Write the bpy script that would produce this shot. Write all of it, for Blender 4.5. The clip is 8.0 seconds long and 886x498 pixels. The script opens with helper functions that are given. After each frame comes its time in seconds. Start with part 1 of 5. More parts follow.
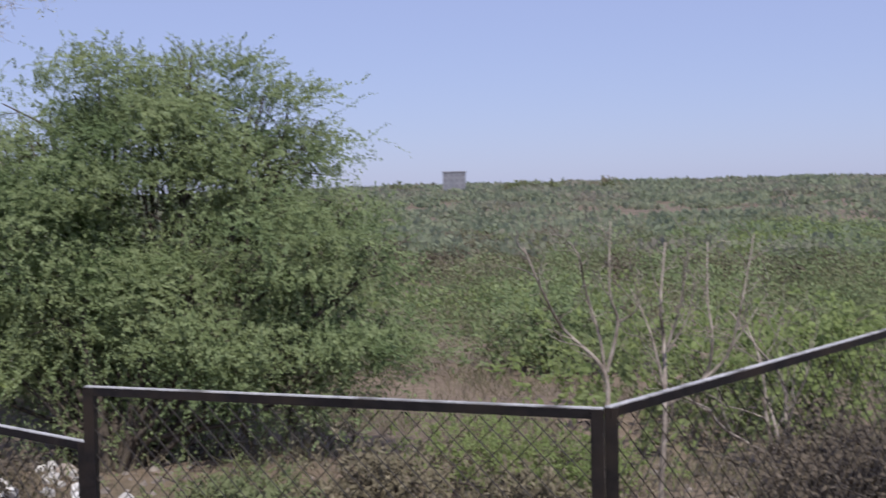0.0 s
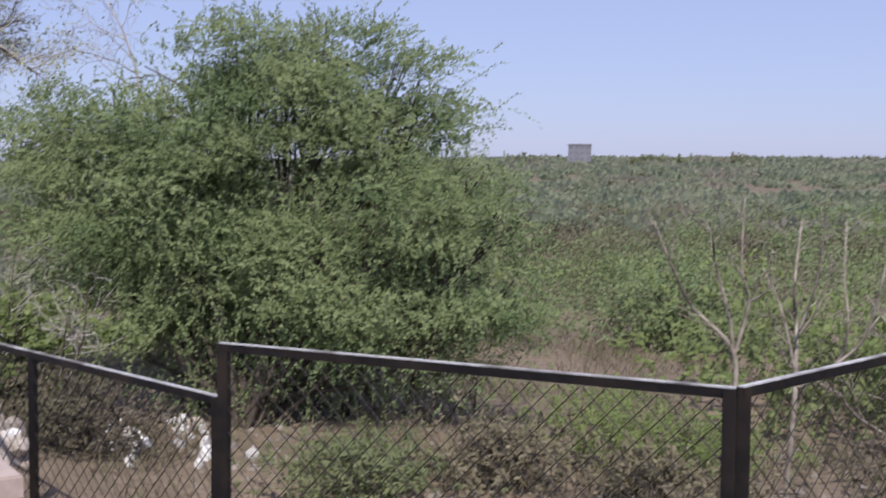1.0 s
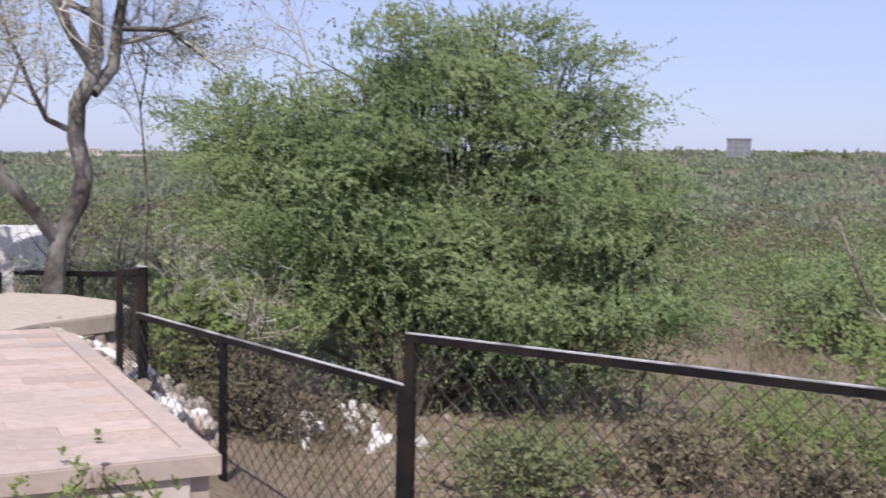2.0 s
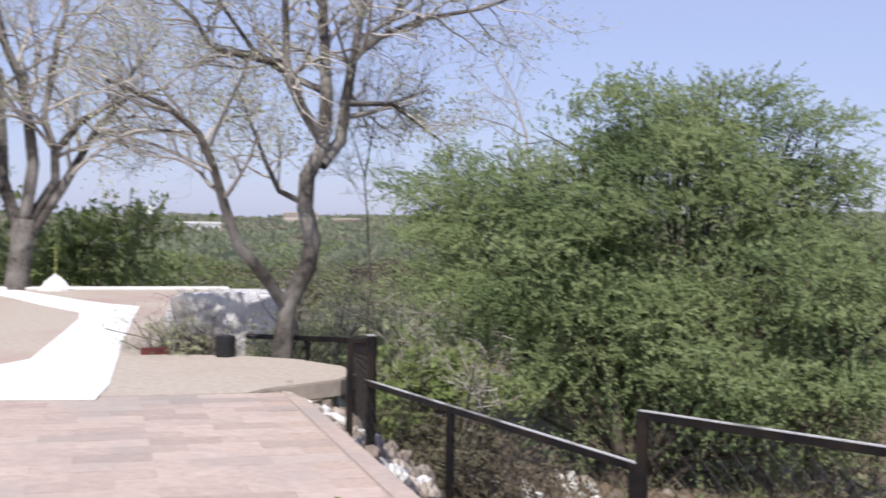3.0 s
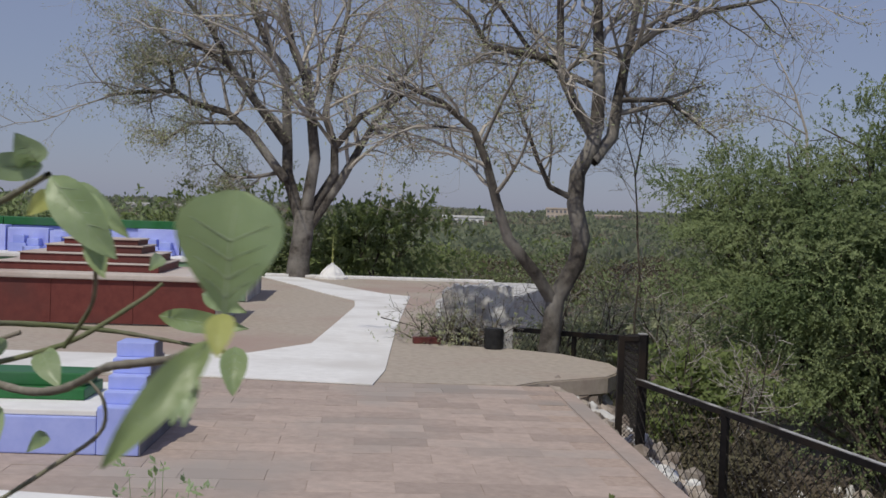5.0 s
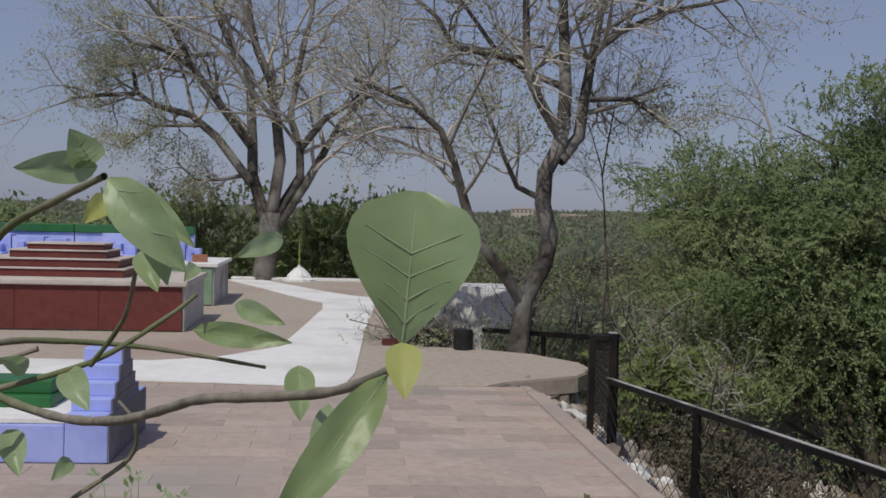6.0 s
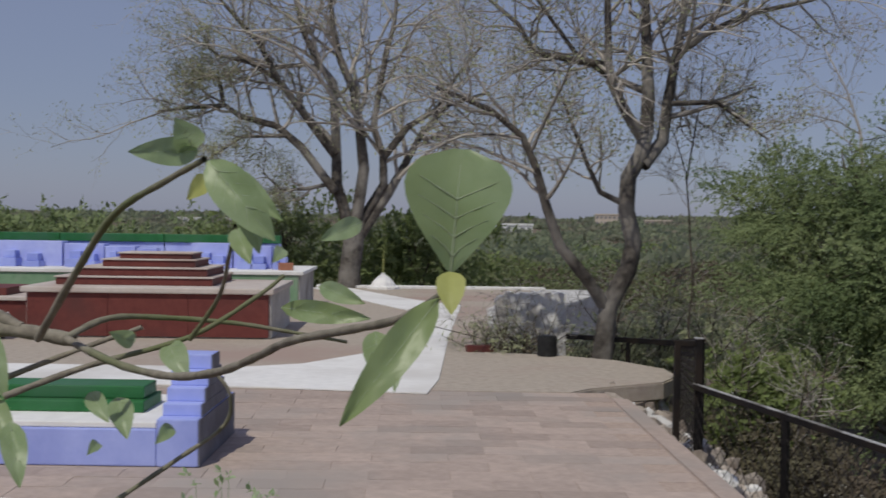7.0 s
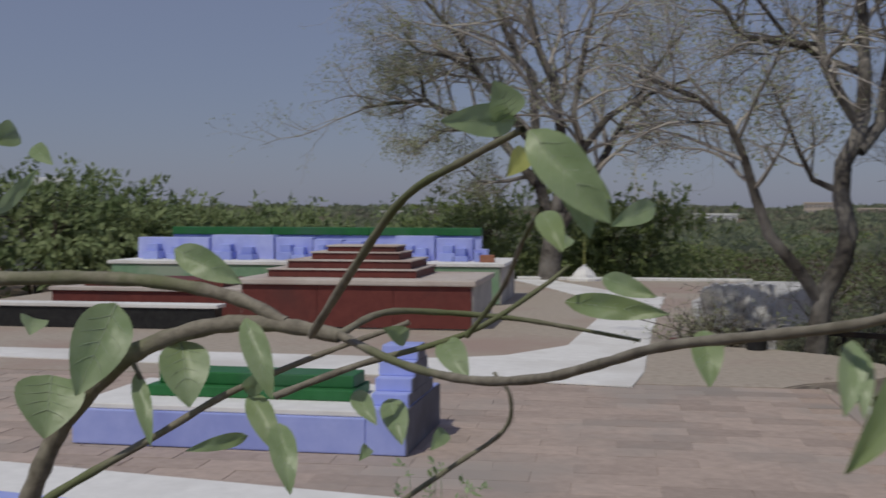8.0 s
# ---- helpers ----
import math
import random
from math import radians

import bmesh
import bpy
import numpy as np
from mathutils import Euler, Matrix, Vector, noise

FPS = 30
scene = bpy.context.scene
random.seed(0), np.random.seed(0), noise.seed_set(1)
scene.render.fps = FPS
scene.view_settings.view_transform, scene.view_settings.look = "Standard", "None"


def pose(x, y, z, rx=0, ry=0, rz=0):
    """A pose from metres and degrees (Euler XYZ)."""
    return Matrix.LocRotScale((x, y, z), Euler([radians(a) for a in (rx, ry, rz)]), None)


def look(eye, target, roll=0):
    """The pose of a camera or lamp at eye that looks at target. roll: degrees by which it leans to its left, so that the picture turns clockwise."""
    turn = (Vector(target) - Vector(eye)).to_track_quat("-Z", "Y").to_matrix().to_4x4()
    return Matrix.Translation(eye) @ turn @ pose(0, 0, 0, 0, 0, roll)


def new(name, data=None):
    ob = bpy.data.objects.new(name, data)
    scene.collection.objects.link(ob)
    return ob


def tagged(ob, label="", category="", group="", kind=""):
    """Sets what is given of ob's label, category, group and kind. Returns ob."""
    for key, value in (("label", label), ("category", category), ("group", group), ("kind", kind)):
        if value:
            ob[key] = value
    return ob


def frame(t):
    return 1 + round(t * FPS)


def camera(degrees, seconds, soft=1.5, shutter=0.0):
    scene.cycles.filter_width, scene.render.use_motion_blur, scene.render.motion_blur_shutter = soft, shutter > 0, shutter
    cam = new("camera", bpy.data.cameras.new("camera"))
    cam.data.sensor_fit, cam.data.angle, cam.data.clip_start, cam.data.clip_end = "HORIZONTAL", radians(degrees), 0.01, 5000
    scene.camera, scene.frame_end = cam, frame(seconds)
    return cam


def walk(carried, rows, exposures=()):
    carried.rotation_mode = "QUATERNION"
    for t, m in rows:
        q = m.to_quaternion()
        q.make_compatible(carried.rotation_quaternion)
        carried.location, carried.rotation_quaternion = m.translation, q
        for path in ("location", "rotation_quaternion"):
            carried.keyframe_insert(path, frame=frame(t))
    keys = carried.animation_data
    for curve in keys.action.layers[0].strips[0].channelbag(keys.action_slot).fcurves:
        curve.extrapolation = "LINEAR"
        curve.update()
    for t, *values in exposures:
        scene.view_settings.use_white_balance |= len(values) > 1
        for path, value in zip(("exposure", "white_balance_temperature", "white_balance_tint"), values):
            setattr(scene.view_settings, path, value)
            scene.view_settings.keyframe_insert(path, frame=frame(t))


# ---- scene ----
cam = camera(42.0, 8.0, soft=1.6, shutter=0.4)
PATH = [
    (0, (0.719, 0.281, 1.543), (0.560, 2.273, 1.463), -1.19),
    (0.3, (0.710, 0.322, 1.543), (0.462, 2.306, 1.483), -0.60),
    (0.5, (0.704, 0.350, 1.543), (0.406, 2.326, 1.463), -0.20),
    (1, (0.670, 0.293, 1.533), (0.302, 2.255, 1.404), 0.43),
    (1.2, (0.657, 0.321, 1.528), (0.237, 2.270, 1.370), 0.49),
    (2.3, (0.438, 0.144, 1.572), (-0.262, 2.014, 1.449), 1.00),
    (2.5, (0.403, 0.144, 1.592), (-0.355, 1.992, 1.501), 0.93),
    (3, (0.405, 0.072, 1.618), (-0.546, 1.831, 1.576), 0.90),
    (3.5, (0.376, -0.034, 1.617), (-0.703, 1.650, 1.591), 0.42),
    (4, (0.292, -0.032, 1.617), (-0.896, 1.577, 1.584), 0.82),
    (4.2, (0.288, -0.036, 1.620), (-0.994, 1.498, 1.593), 0.92),
    (5.3, (0.348, 0.008, 1.616), (-0.972, 1.509, 1.555), 1.99),
    (5.5, (0.342, -0.023, 1.610), (-0.949, 1.503, 1.535), 2.16),
    (6, (0.292, 0.003, 1.618), (-0.982, 1.543, 1.561), 1.39),
    (6.5, (0.305, -0.011, 1.618), (-0.995, 1.508, 1.584), 1.28),
    (7, (0.318, -0.018, 1.610), (-1.065, 1.427, 1.563), 0.82),
    (7.5, (0.291, -0.022, 1.612), (-1.196, 1.314, 1.558), 0.02),
    (8, (0.263, -0.011, 1.607), (-1.346, 1.175, 1.543), 0.16),
]
EXPOSE = [(0, 0.12, 6050, 14), (1.2, 0.30, 6150, 14), (2.5, 0.48, 6300, 12), (3.5, 0.19, 6350, 10), (4.2, -0.22, 6500, 8), (5.4, -0.72, 6450, 6), (6.5, -0.68, 6450, 6), (8, -1.05, 6450, 6)]
walk(cam, [(t, look(eye, target, roll)) for t, eye, target, roll in PATH], EXPOSE)

# ---------- light ----------
SUN_AZ, SUN_EL = radians(161), radians(56)      # azimuth clockwise from +y
sun_dir = Vector((math.sin(SUN_AZ) * math.cos(SUN_EL), math.cos(SUN_AZ) * math.cos(SUN_EL), math.sin(SUN_EL)))
world = bpy.data.worlds.new("sky")
world.use_nodes = True
scene.world = world
wt = world.node_tree
wt.nodes.clear()
sky = wt.nodes.new("ShaderNodeTexSky")
sky.sky_type = "NISHITA"
sky.sun_disc = False
sky.sun_elevation, sky.sun_rotation = SUN_EL, SUN_AZ
sky.dust_density, sky.air_density, sky.ozone_density = 0.7, 1.0, 3.5
sky_bg = wt.nodes.new("ShaderNodeBackground")
sky_bg.inputs[1].default_value = 0.12
sky_out = wt.nodes.new("ShaderNodeOutputWorld")
haze = wt.nodes.new("ShaderNodeMix")      # dusty haze evens the sky out
haze.data_type = "RGBA"
haze.inputs[0].default_value, haze.inputs[7].default_value = 0.66, (3.2, 3.35, 5.3, 1)
wt.links.new(sky.outputs[0], haze.inputs[6])
wt.links.new(haze.outputs[2], sky_bg.inputs[0])
wt.links.new(sky_bg.outputs[0], sky_out.inputs[0])
sun = new("sun", bpy.data.lights.new("sun", "SUN"))
sun.data.energy, sun.data.angle, sun.data.color = 4.0, radians(0.6), (1.0, 0.93, 0.82)
sun.matrix_world = look(sun_dir * 60, (0, 0, 0))


# ---------- materials ----------
def mat(name, c1, c2, scale=6.0, rough=0.8, bump=0.3, c3=None, big=0.6, metal=0.0, thin=0.0, island=0.0, obj=0.0, spec=0.3):
    """Two-scale mottled surface: fine grain between c1 and c2, large stains towards c3."""
    m = bpy.data.materials.new(name)
    m.use_nodes = True
    nt = m.node_tree
    n, l = nt.nodes, nt.links
    b = n["Principled BSDF"]
    b.inputs["Roughness"].default_value, b.inputs["Metallic"].default_value = rough, metal
    b.inputs["Specular IOR Level"].default_value = spec
    co = n.new("ShaderNodeTexCoord")
    geo = n.new("ShaderNodeNewGeometry")
    fine = n.new("ShaderNodeTexNoise")
    fine.inputs["Scale"].default_value, fine.inputs["Detail"].default_value, fine.inputs["Roughness"].default_value = scale, 8, 0.65
    l.new(geo.outputs["Position"], fine.inputs["Vector"])
    ramp = n.new("ShaderNodeMapRange")
    ramp.inputs[1].default_value, ramp.inputs[2].default_value = 0.33, 0.67
    l.new(fine.outputs[0], ramp.inputs[0])
    mix = n.new("ShaderNodeMix")
    mix.data_type = "RGBA"
    mix.inputs[6].default_value, mix.inputs[7].default_value = (*c1, 1), (*c2, 1)
    l.new(ramp.outputs[0], mix.inputs[0])
    col = mix.outputs[2]
    if c3:
        wide = n.new("ShaderNodeTexNoise")
        wide.inputs["Scale"].default_value, wide.inputs["Detail"].default_value = big, 5
        l.new(geo.outputs["Position"], wide.inputs["Vector"])
        r2 = n.new("ShaderNodeMapRange")
        r2.inputs[1].default_value, r2.inputs[2].default_value = 0.48, 0.66
        l.new(wide.outputs[0], r2.inputs[0])
        m2 = n.new("ShaderNodeMix")
        m2.data_type = "RGBA"
        m2.inputs[7].default_value = (*c3, 1)
        l.new(col, m2.inputs[6])
        l.new(r2.outputs[0], m2.inputs[0])
        col = m2.outputs[2]
    if island or obj:
        rnd = geo.outputs["Random Per Island"]
        if obj:
            rnd = n.new("ShaderNodeObjectInfo").outputs["Random"]
        rr = n.new("ShaderNodeMapRange")
        k = island or obj
        rr.inputs[3].default_value, rr.inputs[4].default_value = 1 - k, 1 + k
        l.new(rnd, rr.inputs[0])
        hs = n.new("ShaderNodeHueSaturation")
        l.new(rr.outputs[0], hs.inputs["Value"])
        l.new(col, hs.inputs["Color"])
        col = hs.outputs[0]
    l.new(col, b.inputs["Base Color"])
    if bump:
        bp = n.new("ShaderNodeBump")
        bp.inputs["Strength"].default_value, bp.inputs["Distance"].default_value = bump, 0.02
        l.new(fine.outputs[0], bp.inputs["Height"])
        l.new(bp.outputs[0], b.inputs["Normal"])
    if thin:
        tr = n.new("ShaderNodeBsdfTranslucent")
        l.new(col, tr.inputs[0])
        ms = n.new("ShaderNodeMixShader")
        ms.inputs[0].default_value = thin
        l.new(b.outputs[0], ms.inputs[1])
        l.new(tr.outputs[0], ms.inputs[2])
        l.new(ms.outputs[0], n["Material Output"].inputs[0])
    return m


M_SOIL = mat("dry_soil", (0.125, 0.094, 0.066), (0.245, 0.19, 0.138), 9, 0.95, 0.8, (0.09, 0.082, 0.048), 0.25)
M_STONE = mat("red_sandstone", (0.375, 0.30, 0.26), (0.48, 0.385, 0.335), 10, 0.8, 0.25, (0.36, 0.315, 0.285), 0.8, obj=0.13)
M_STONEREST = mat("red_sandstone_far", (0.375, 0.30, 0.26), (0.48, 0.385, 0.335), 10, 0.8, 0.25, (0.36, 0.315, 0.285), 0.8, island=0.13)
M_STONEGREY = mat("grey_sandstone", (0.36, 0.31, 0.26), (0.47, 0.41, 0.35), 11, 0.85, 0.3, (0.38, 0.29, 0.25), 0.4)
M_JOINT = mat("mortar_joint", (0.38, 0.295, 0.25), (0.48, 0.38, 0.32), 20, 0.95, 0.3)
M_WHITE = mat("whitewash", (0.74, 0.73, 0.72), (0.84, 0.83, 0.82), 7, 0.75, 0.2, (0.66, 0.64, 0.62), 0.8)
M_BLUE = mat("blue_paint", (0.34, 0.40, 0.80), (0.41, 0.47, 0.86), 8, 0.6, 0.12, (0.27, 0.32, 0.70), 1.2)
M_BLUEPALE = mat("pale_blue_tile", (0.42, 0.47, 0.85), (0.50, 0.55, 0.90), 9, 0.5, 0.1, (0.34, 0.38, 0.78), 2.0)
M_GREEN = mat("green_paint", (0.022, 0.125, 0.036), (0.034, 0.17, 0.052), 8, 0.5, 0.12, (0.05, 0.15, 0.07), 1.5)
M_GREENPALE = mat("faded_green_paint", (0.16, 0.28, 0.17), (0.22, 0.34, 0.22), 7, 0.7, 0.2, (0.3, 0.36, 0.28), 1.1)
M_RED = mat("red_oxide_paint", (0.125, 0.032, 0.028), (0.175, 0.048, 0.04), 7, 0.6, 0.2, (0.11, 0.04, 0.036), 1.0)
M_LEDGE = mat("pale_ledge_stone", (0.50, 0.44, 0.40), (0.60, 0.54, 0.50), 8, 0.75, 0.2, (0.45, 0.36, 0.32), 1.0)
M_PLASTER = mat("weathered_plaster", (0.42, 0.40, 0.38), (0.55, 0.53, 0.50), 6, 0.9, 0.4, (0.28, 0.26, 0.24), 1.1)
M_RUBBLE = mat("rubble_stone", (0.24, 0.20, 0.17), (0.44, 0.39, 0.34), 8, 0.95, 0.8, (0.16, 0.13, 0.11), 1.6, obj=0.3)
M_RUBBLEW = mat("limewashed_rubble", (0.55, 0.54, 0.52), (0.78, 0.77, 0.76), 7, 0.9, 0.6, (0.43, 0.41, 0.39), 2.2, obj=0.15)
M_IRON = mat("black_painted_iron", (0.006, 0.0055, 0.006), (0.014, 0.012, 0.012), 18, 0.6, 0.2, (0.024, 0.018, 0.014), 3.0, spec=0.2)
# pale grey; on the fence rails it imitates sun glint by colour
M_PALESTEEL = mat("pale_steel", (0.34, 0.34, 0.34), (0.56, 0.55, 0.54), 25, 0.5, 0.1, (0.16, 0.15, 0.14), 4.0)
M_WIRE = mat("wire_mesh", (0.020, 0.018, 0.016), (0.045, 0.038, 0.033), 30, 0.6, 0.0)
M_BARK = mat("grey_bark", (0.045, 0.038, 0.034), (0.155, 0.138, 0.12), 9, 0.95, 0.9, (0.30, 0.28, 0.255), 1.1)
M_TWIG = mat("dry_twig", (0.33, 0.30, 0.265), (0.50, 0.46, 0.42), 9, 0.9, 0.0, island=0.3)
M_DRYTWIG = mat("bleached_twig", (0.13, 0.105, 0.085), (0.42, 0.37, 0.31), 7, 0.9, 0.0, island=0.35)
M_DARKBARK = mat("dark_bark", (0.05, 0.04, 0.03), (0.12, 0.10, 0.08), 14, 0.95, 0.6)
M_LEAF = mat("thorn_tree_leaf", (0.16, 0.215, 0.09), (0.275, 0.325, 0.15), 1.9, 0.6, 0.0, (0.13, 0.185, 0.075), 0.8, thin=0.28, island=0.10)
M_LIMEWALL = mat("limewashed_wall", (0.66, 0.65, 0.64), (0.80, 0.79, 0.78), 5, 0.9, 0.25, (0.50, 0.47, 0.44), 3.0)
M_LEAFB = mat("bright_shrub_leaf", (0.20, 0.265, 0.085), (0.30, 0.36, 0.135), 1.3, 0.6, 0.0, (0.21, 0.25, 0.11), 0.4, thin=0.5, island=0.15)
M_SCRUB = mat("scrub_leaf", (0.12, 0.16, 0.07), (0.26, 0.28, 0.14), 0.30, 0.75, 0.0, (0.245, 0.20, 0.15), 0.09, thin=0.4, island=0.04)
# leaf tones paler and greyer than the scrub: distance haze put into colour
M_FOREST = mat("far_canopy_hazed", (0.19, 0.235, 0.15), (0.33, 0.36, 0.235), 0.06, 0.85, 0.0, (0.31, 0.28, 0.225), 0.018, thin=0.55, island=0.08)
M_BROWN = mat("dry_brush", (0.085, 0.07, 0.05), (0.165, 0.135, 0.10), 0.8, 0.85, 0.0, (0.12, 0.115, 0.065), 0.3, thin=0.2, island=0.25)
# window grey kept close to the walls, imitating contrast lost to haze
M_FARWIN = mat("far_window", (0.16, 0.165, 0.19), (0.19, 0.195, 0.22), 1.0, 0.4, 0.0)
M_SPARSE = mat("young_tree_leaf", (0.32, 0.35, 0.20), (0.46, 0.48, 0.30), 2.0, 0.7, 0.0, thin=0.4, island=0.3)
M_GRASS = mat("dry_grass", (0.145, 0.127, 0.08), (0.235, 0.205, 0.135), 1.2, 0.9, 0.0, (0.115, 0.13, 0.058), 0.5, thin=0.25, island=0.3)
M_NEARLEAF = mat("near_leaf", (0.33, 0.45, 0.22), (0.47, 0.58, 0.34), 60, 0.36, 0.06, (0.34, 0.44, 0.19), 25, thin=0.5, spec=0.5)
# vein colour lightened to carry the glossy highlight along the veins
M_VEIN = mat("leaf_vein", (0.47, 0.56, 0.38), (0.56, 0.63, 0.46), 60, 0.35, 0.0, thin=0.4)
M_YLEAF = mat("yellow_leaf", (0.40, 0.42, 0.13), (0.50, 0.52, 0.20), 60, 0.5, 0.1, thin=0.3)
M_STEM = mat("near_stem", (0.16, 0.14, 0.11), (0.33, 0.30, 0.24), 140, 0.75, 0.2, (0.15, 0.17, 0.08), 20)
M_BUILD = mat("far_concrete", (0.19, 0.195, 0.22), (0.25, 0.255, 0.28), 0.3, 0.9, 0.0)
M_BUILDO = mat("far_ochre_plaster", (0.48, 0.41, 0.35), (0.57, 0.49, 0.42), 0.3, 0.9, 0.0)
M_BUILDW = mat("far_white_plaster", (0.68, 0.68, 0.68), (0.78, 0.78, 0.78), 0.3, 0.9, 0.0)
# dark tone for blue sides turned from the sun, shade put into colour
M_BLUESHADE = mat("shaded_blue_paint", (0.155, 0.16, 0.19), (0.21, 0.215, 0.25), 7, 0.85, 0.25, (0.13, 0.13, 0.15), 2.5)
M_BRICK = mat("orange_brick", (0.28, 0.12, 0.075), (0.36, 0.17, 0.11), 12, 0.9, 0.3)
M_BLACK = mat("black_drum_paint", (0.012, 0.012, 0.013), (0.03, 0.03, 0.03), 12, 0.5, 0.1)


# ---------- building helpers ----------
A45 = math.sqrt(0.5)


def uv(a, b, z=0.0):
    """A place from plaza coordinates: a to the right along the tombs, b away from the camera."""
    return Vector(((a - b) * A45, (a + b) * A45, z))


def mesh_ob(name, bm, material, smooth=False):
    me = bpy.data.meshes.new(name)
    bm.to_mesh(me)
    bm.free()
    for p in me.polygons:
        p.use_smooth = smooth
    for m in material if isinstance(material, (list, tuple)) else [material]:
        me.materials.append(m)
    return new(name, me)


def part(name, bm, material, parent, label="", smooth=False):
    ob = mesh_ob(name, bm, material, smooth)
    ob.parent = parent
    if label:
        ob["label"] = label
    return ob


def thing(name, at, label, category, group="", kind="", rz=0.0):
    ob = new(name)
    ob.matrix_world = pose(*at, 0, 0, rz)
    bpy.context.view_layer.update()
    return tagged(ob, label, category, group, kind)


def box(bm, x0, y0, z0, x1, y1, z1, bevel=0.0, mi=0):
    r = bmesh.ops.create_cube(bm, size=1.0, matrix=Matrix.Translation(((x0 + x1) / 2, (y0 + y1) / 2, (z0 + z1) / 2)) @ Matrix.Diagonal((x1 - x0, y1 - y0, z1 - z0, 1)))
    fs = {f for v in r["verts"] for f in v.link_faces}
    for f in fs:
        f.material_index = mi
    if bevel:
        es = list({e for v in r["verts"] for e in v.link_edges})
        bmesh.ops.bevel(bm, geom=es, offset=bevel, segments=2, affect="EDGES", profile=0.6)
    return bm


def bbox(*a, bevel=0.0):
    return box(bmesh.new(), *a, bevel=bevel)


def prism(points, z0, z1, bevel=0.0):
    """An upright slab over a plan polygon."""
    bm = bmesh.new()
    low = [bm.verts.new((p[0], p[1], z0)) for p in points]
    f = bm.faces.new(low)
    r = bmesh.ops.extrude_face_region(bm, geom=[f])
    up = [v for v in r["geom"] if isinstance(v, bmesh.types.BMVert)]
    for v in up:
        v.co.z = z1
    bmesh.ops.recalc_face_normals(bm, faces=bm.faces)
    if bevel:
        es = [e for e in bm.edges if all(v in set(up) for v in e.verts)]
        bmesh.ops.bevel(bm, geom=es, offset=bevel, segments=2, affect="EDGES")
    return bm


class Soup:
    """Vertices and faces gathered in bulk."""

    def __init__(self):
        self.v, self.f, self.n = [], [], 0

    def tube(self, pts, radii, sides=5):
        pts = [Vector(p) for p in pts]
        ring0 = None
        ref = Vector((0.31, 0.95, 0.1))
        for i, p in enumerate(pts):
            d = (pts[min(i + 1, len(pts) - 1)] - pts[max(i - 1, 0)]).normalized()
            x = d.cross(ref)
            if x.length < 1e-3:
                x = d.cross(Vector((1, 0, 0)))
            x.normalize()
            y = d.cross(x)
            base = self.n
            for k in range(sides):
                a = 2 * math.pi * k / sides
                self.v.append(tuple(p + radii[i] * (math.cos(a) * x + math.sin(a) * y)))
            self.n += sides
            if ring0 is not None:
                for k in range(sides):
                    self.f.append((ring0 + k, ring0 + (k + 1) % sides, base + (k + 1) % sides, base + k))
            ring0 = base
        if radii[-1] > 0.003:
            self.f.append(tuple(range(ring0, ring0 + sides)))

    def ob(self, name, material, smooth=True):
        me = bpy.data.meshes.new(name)
        me.from_pydata(self.v, [], self.f)
        me.update()
        me.polygons.foreach_set("use_smooth", [smooth] * len(me.polygons))
        me.materials.append(material)
        return new(name, me)


def smooth_line(pts, n=5):
    """A curve through the points."""
    pts = [Vector(p) for p in pts]
    out = []
    for i in range(len(pts) - 1):
        p0, p1, p2, p3 = pts[max(i - 1, 0)], pts[i], pts[i + 1], pts[min(i + 2, len(pts) - 1)]
        for k in range(n):
            t = k / n
            out.append(0.5 * (2 * p1 + (p2 - p0) * t + (2 * p0 - 5 * p1 + 4 * p2 - p3) * t * t + (3 * p1 - p0 - 3 * p2 + p3) * t ** 3))
    return out + [pts[-1]]


def quads_ob(name, quads, material):
    """One mesh from an (N, 4, 3) array of leaf blades."""
    n = len(quads)
    me = bpy.data.meshes.new(name)
    me.vertices.add(4 * n)
    me.vertices.foreach_set("co", np.ascontiguousarray(quads, dtype=np.float32).ravel())
    me.loops.add(4 * n)
    me.loops.foreach_set("vertex_index", np.arange(4 * n, dtype=np.int32))
    me.polygons.add(n)
    me.polygons.foreach_set("loop_start", np.arange(0, 4 * n, 4, dtype=np.int32))
    me.polygons.foreach_set("loop_total", np.full(n, 4, dtype=np.int32))
    me.update(calc_edges=True)
    me.materials.append(material)
    return new(name, me)


def unit(a):
    return a / np.maximum(np.linalg.norm(a, axis=-1, keepdims=True), 1e-9)


def blades(centres, along, length, width, rng, flat=0.5, face=None):
    """Diamond leaf blades at centres, pointing along, that lie roughly square to face, or else to the light."""
    n = len(centres)
    way = flat * 2.2 * np.array(sun_dir) if face is None else unit(face) * 1.15
    side = np.cross(along, unit(rng.normal(size=(n, 3)) * (0.8 if face is None else 0.24) + way))
    side = unit(side) * (np.asarray(width) / 2).reshape(-1, 1)
    fwd = along * (np.asarray(length) / 2).reshape(-1, 1)
    return np.stack([centres - fwd, centres + side, centres + fwd, centres - side], 1)


def lobes_points(lobes, n, rng, inner=0.55):
    """Points in the shells of ellipsoid lobes, and their outward ways."""
    lobes = np.array(lobes, float)
    vol = lobes[:, 3] * lobes[:, 4] * lobes[:, 5]
    which = rng.choice(len(lobes), n, p=vol ** 0.75 / (vol ** 0.75).sum())
    d = unit(rng.normal(size=(n, 3)))
    r = inner + (1 - inner) * rng.random(n) ** 0.6
    p = lobes[which, :3] + d * lobes[which, 3:6] * r[:, None]
    return p, unit(d / lobes[which, 3:6])


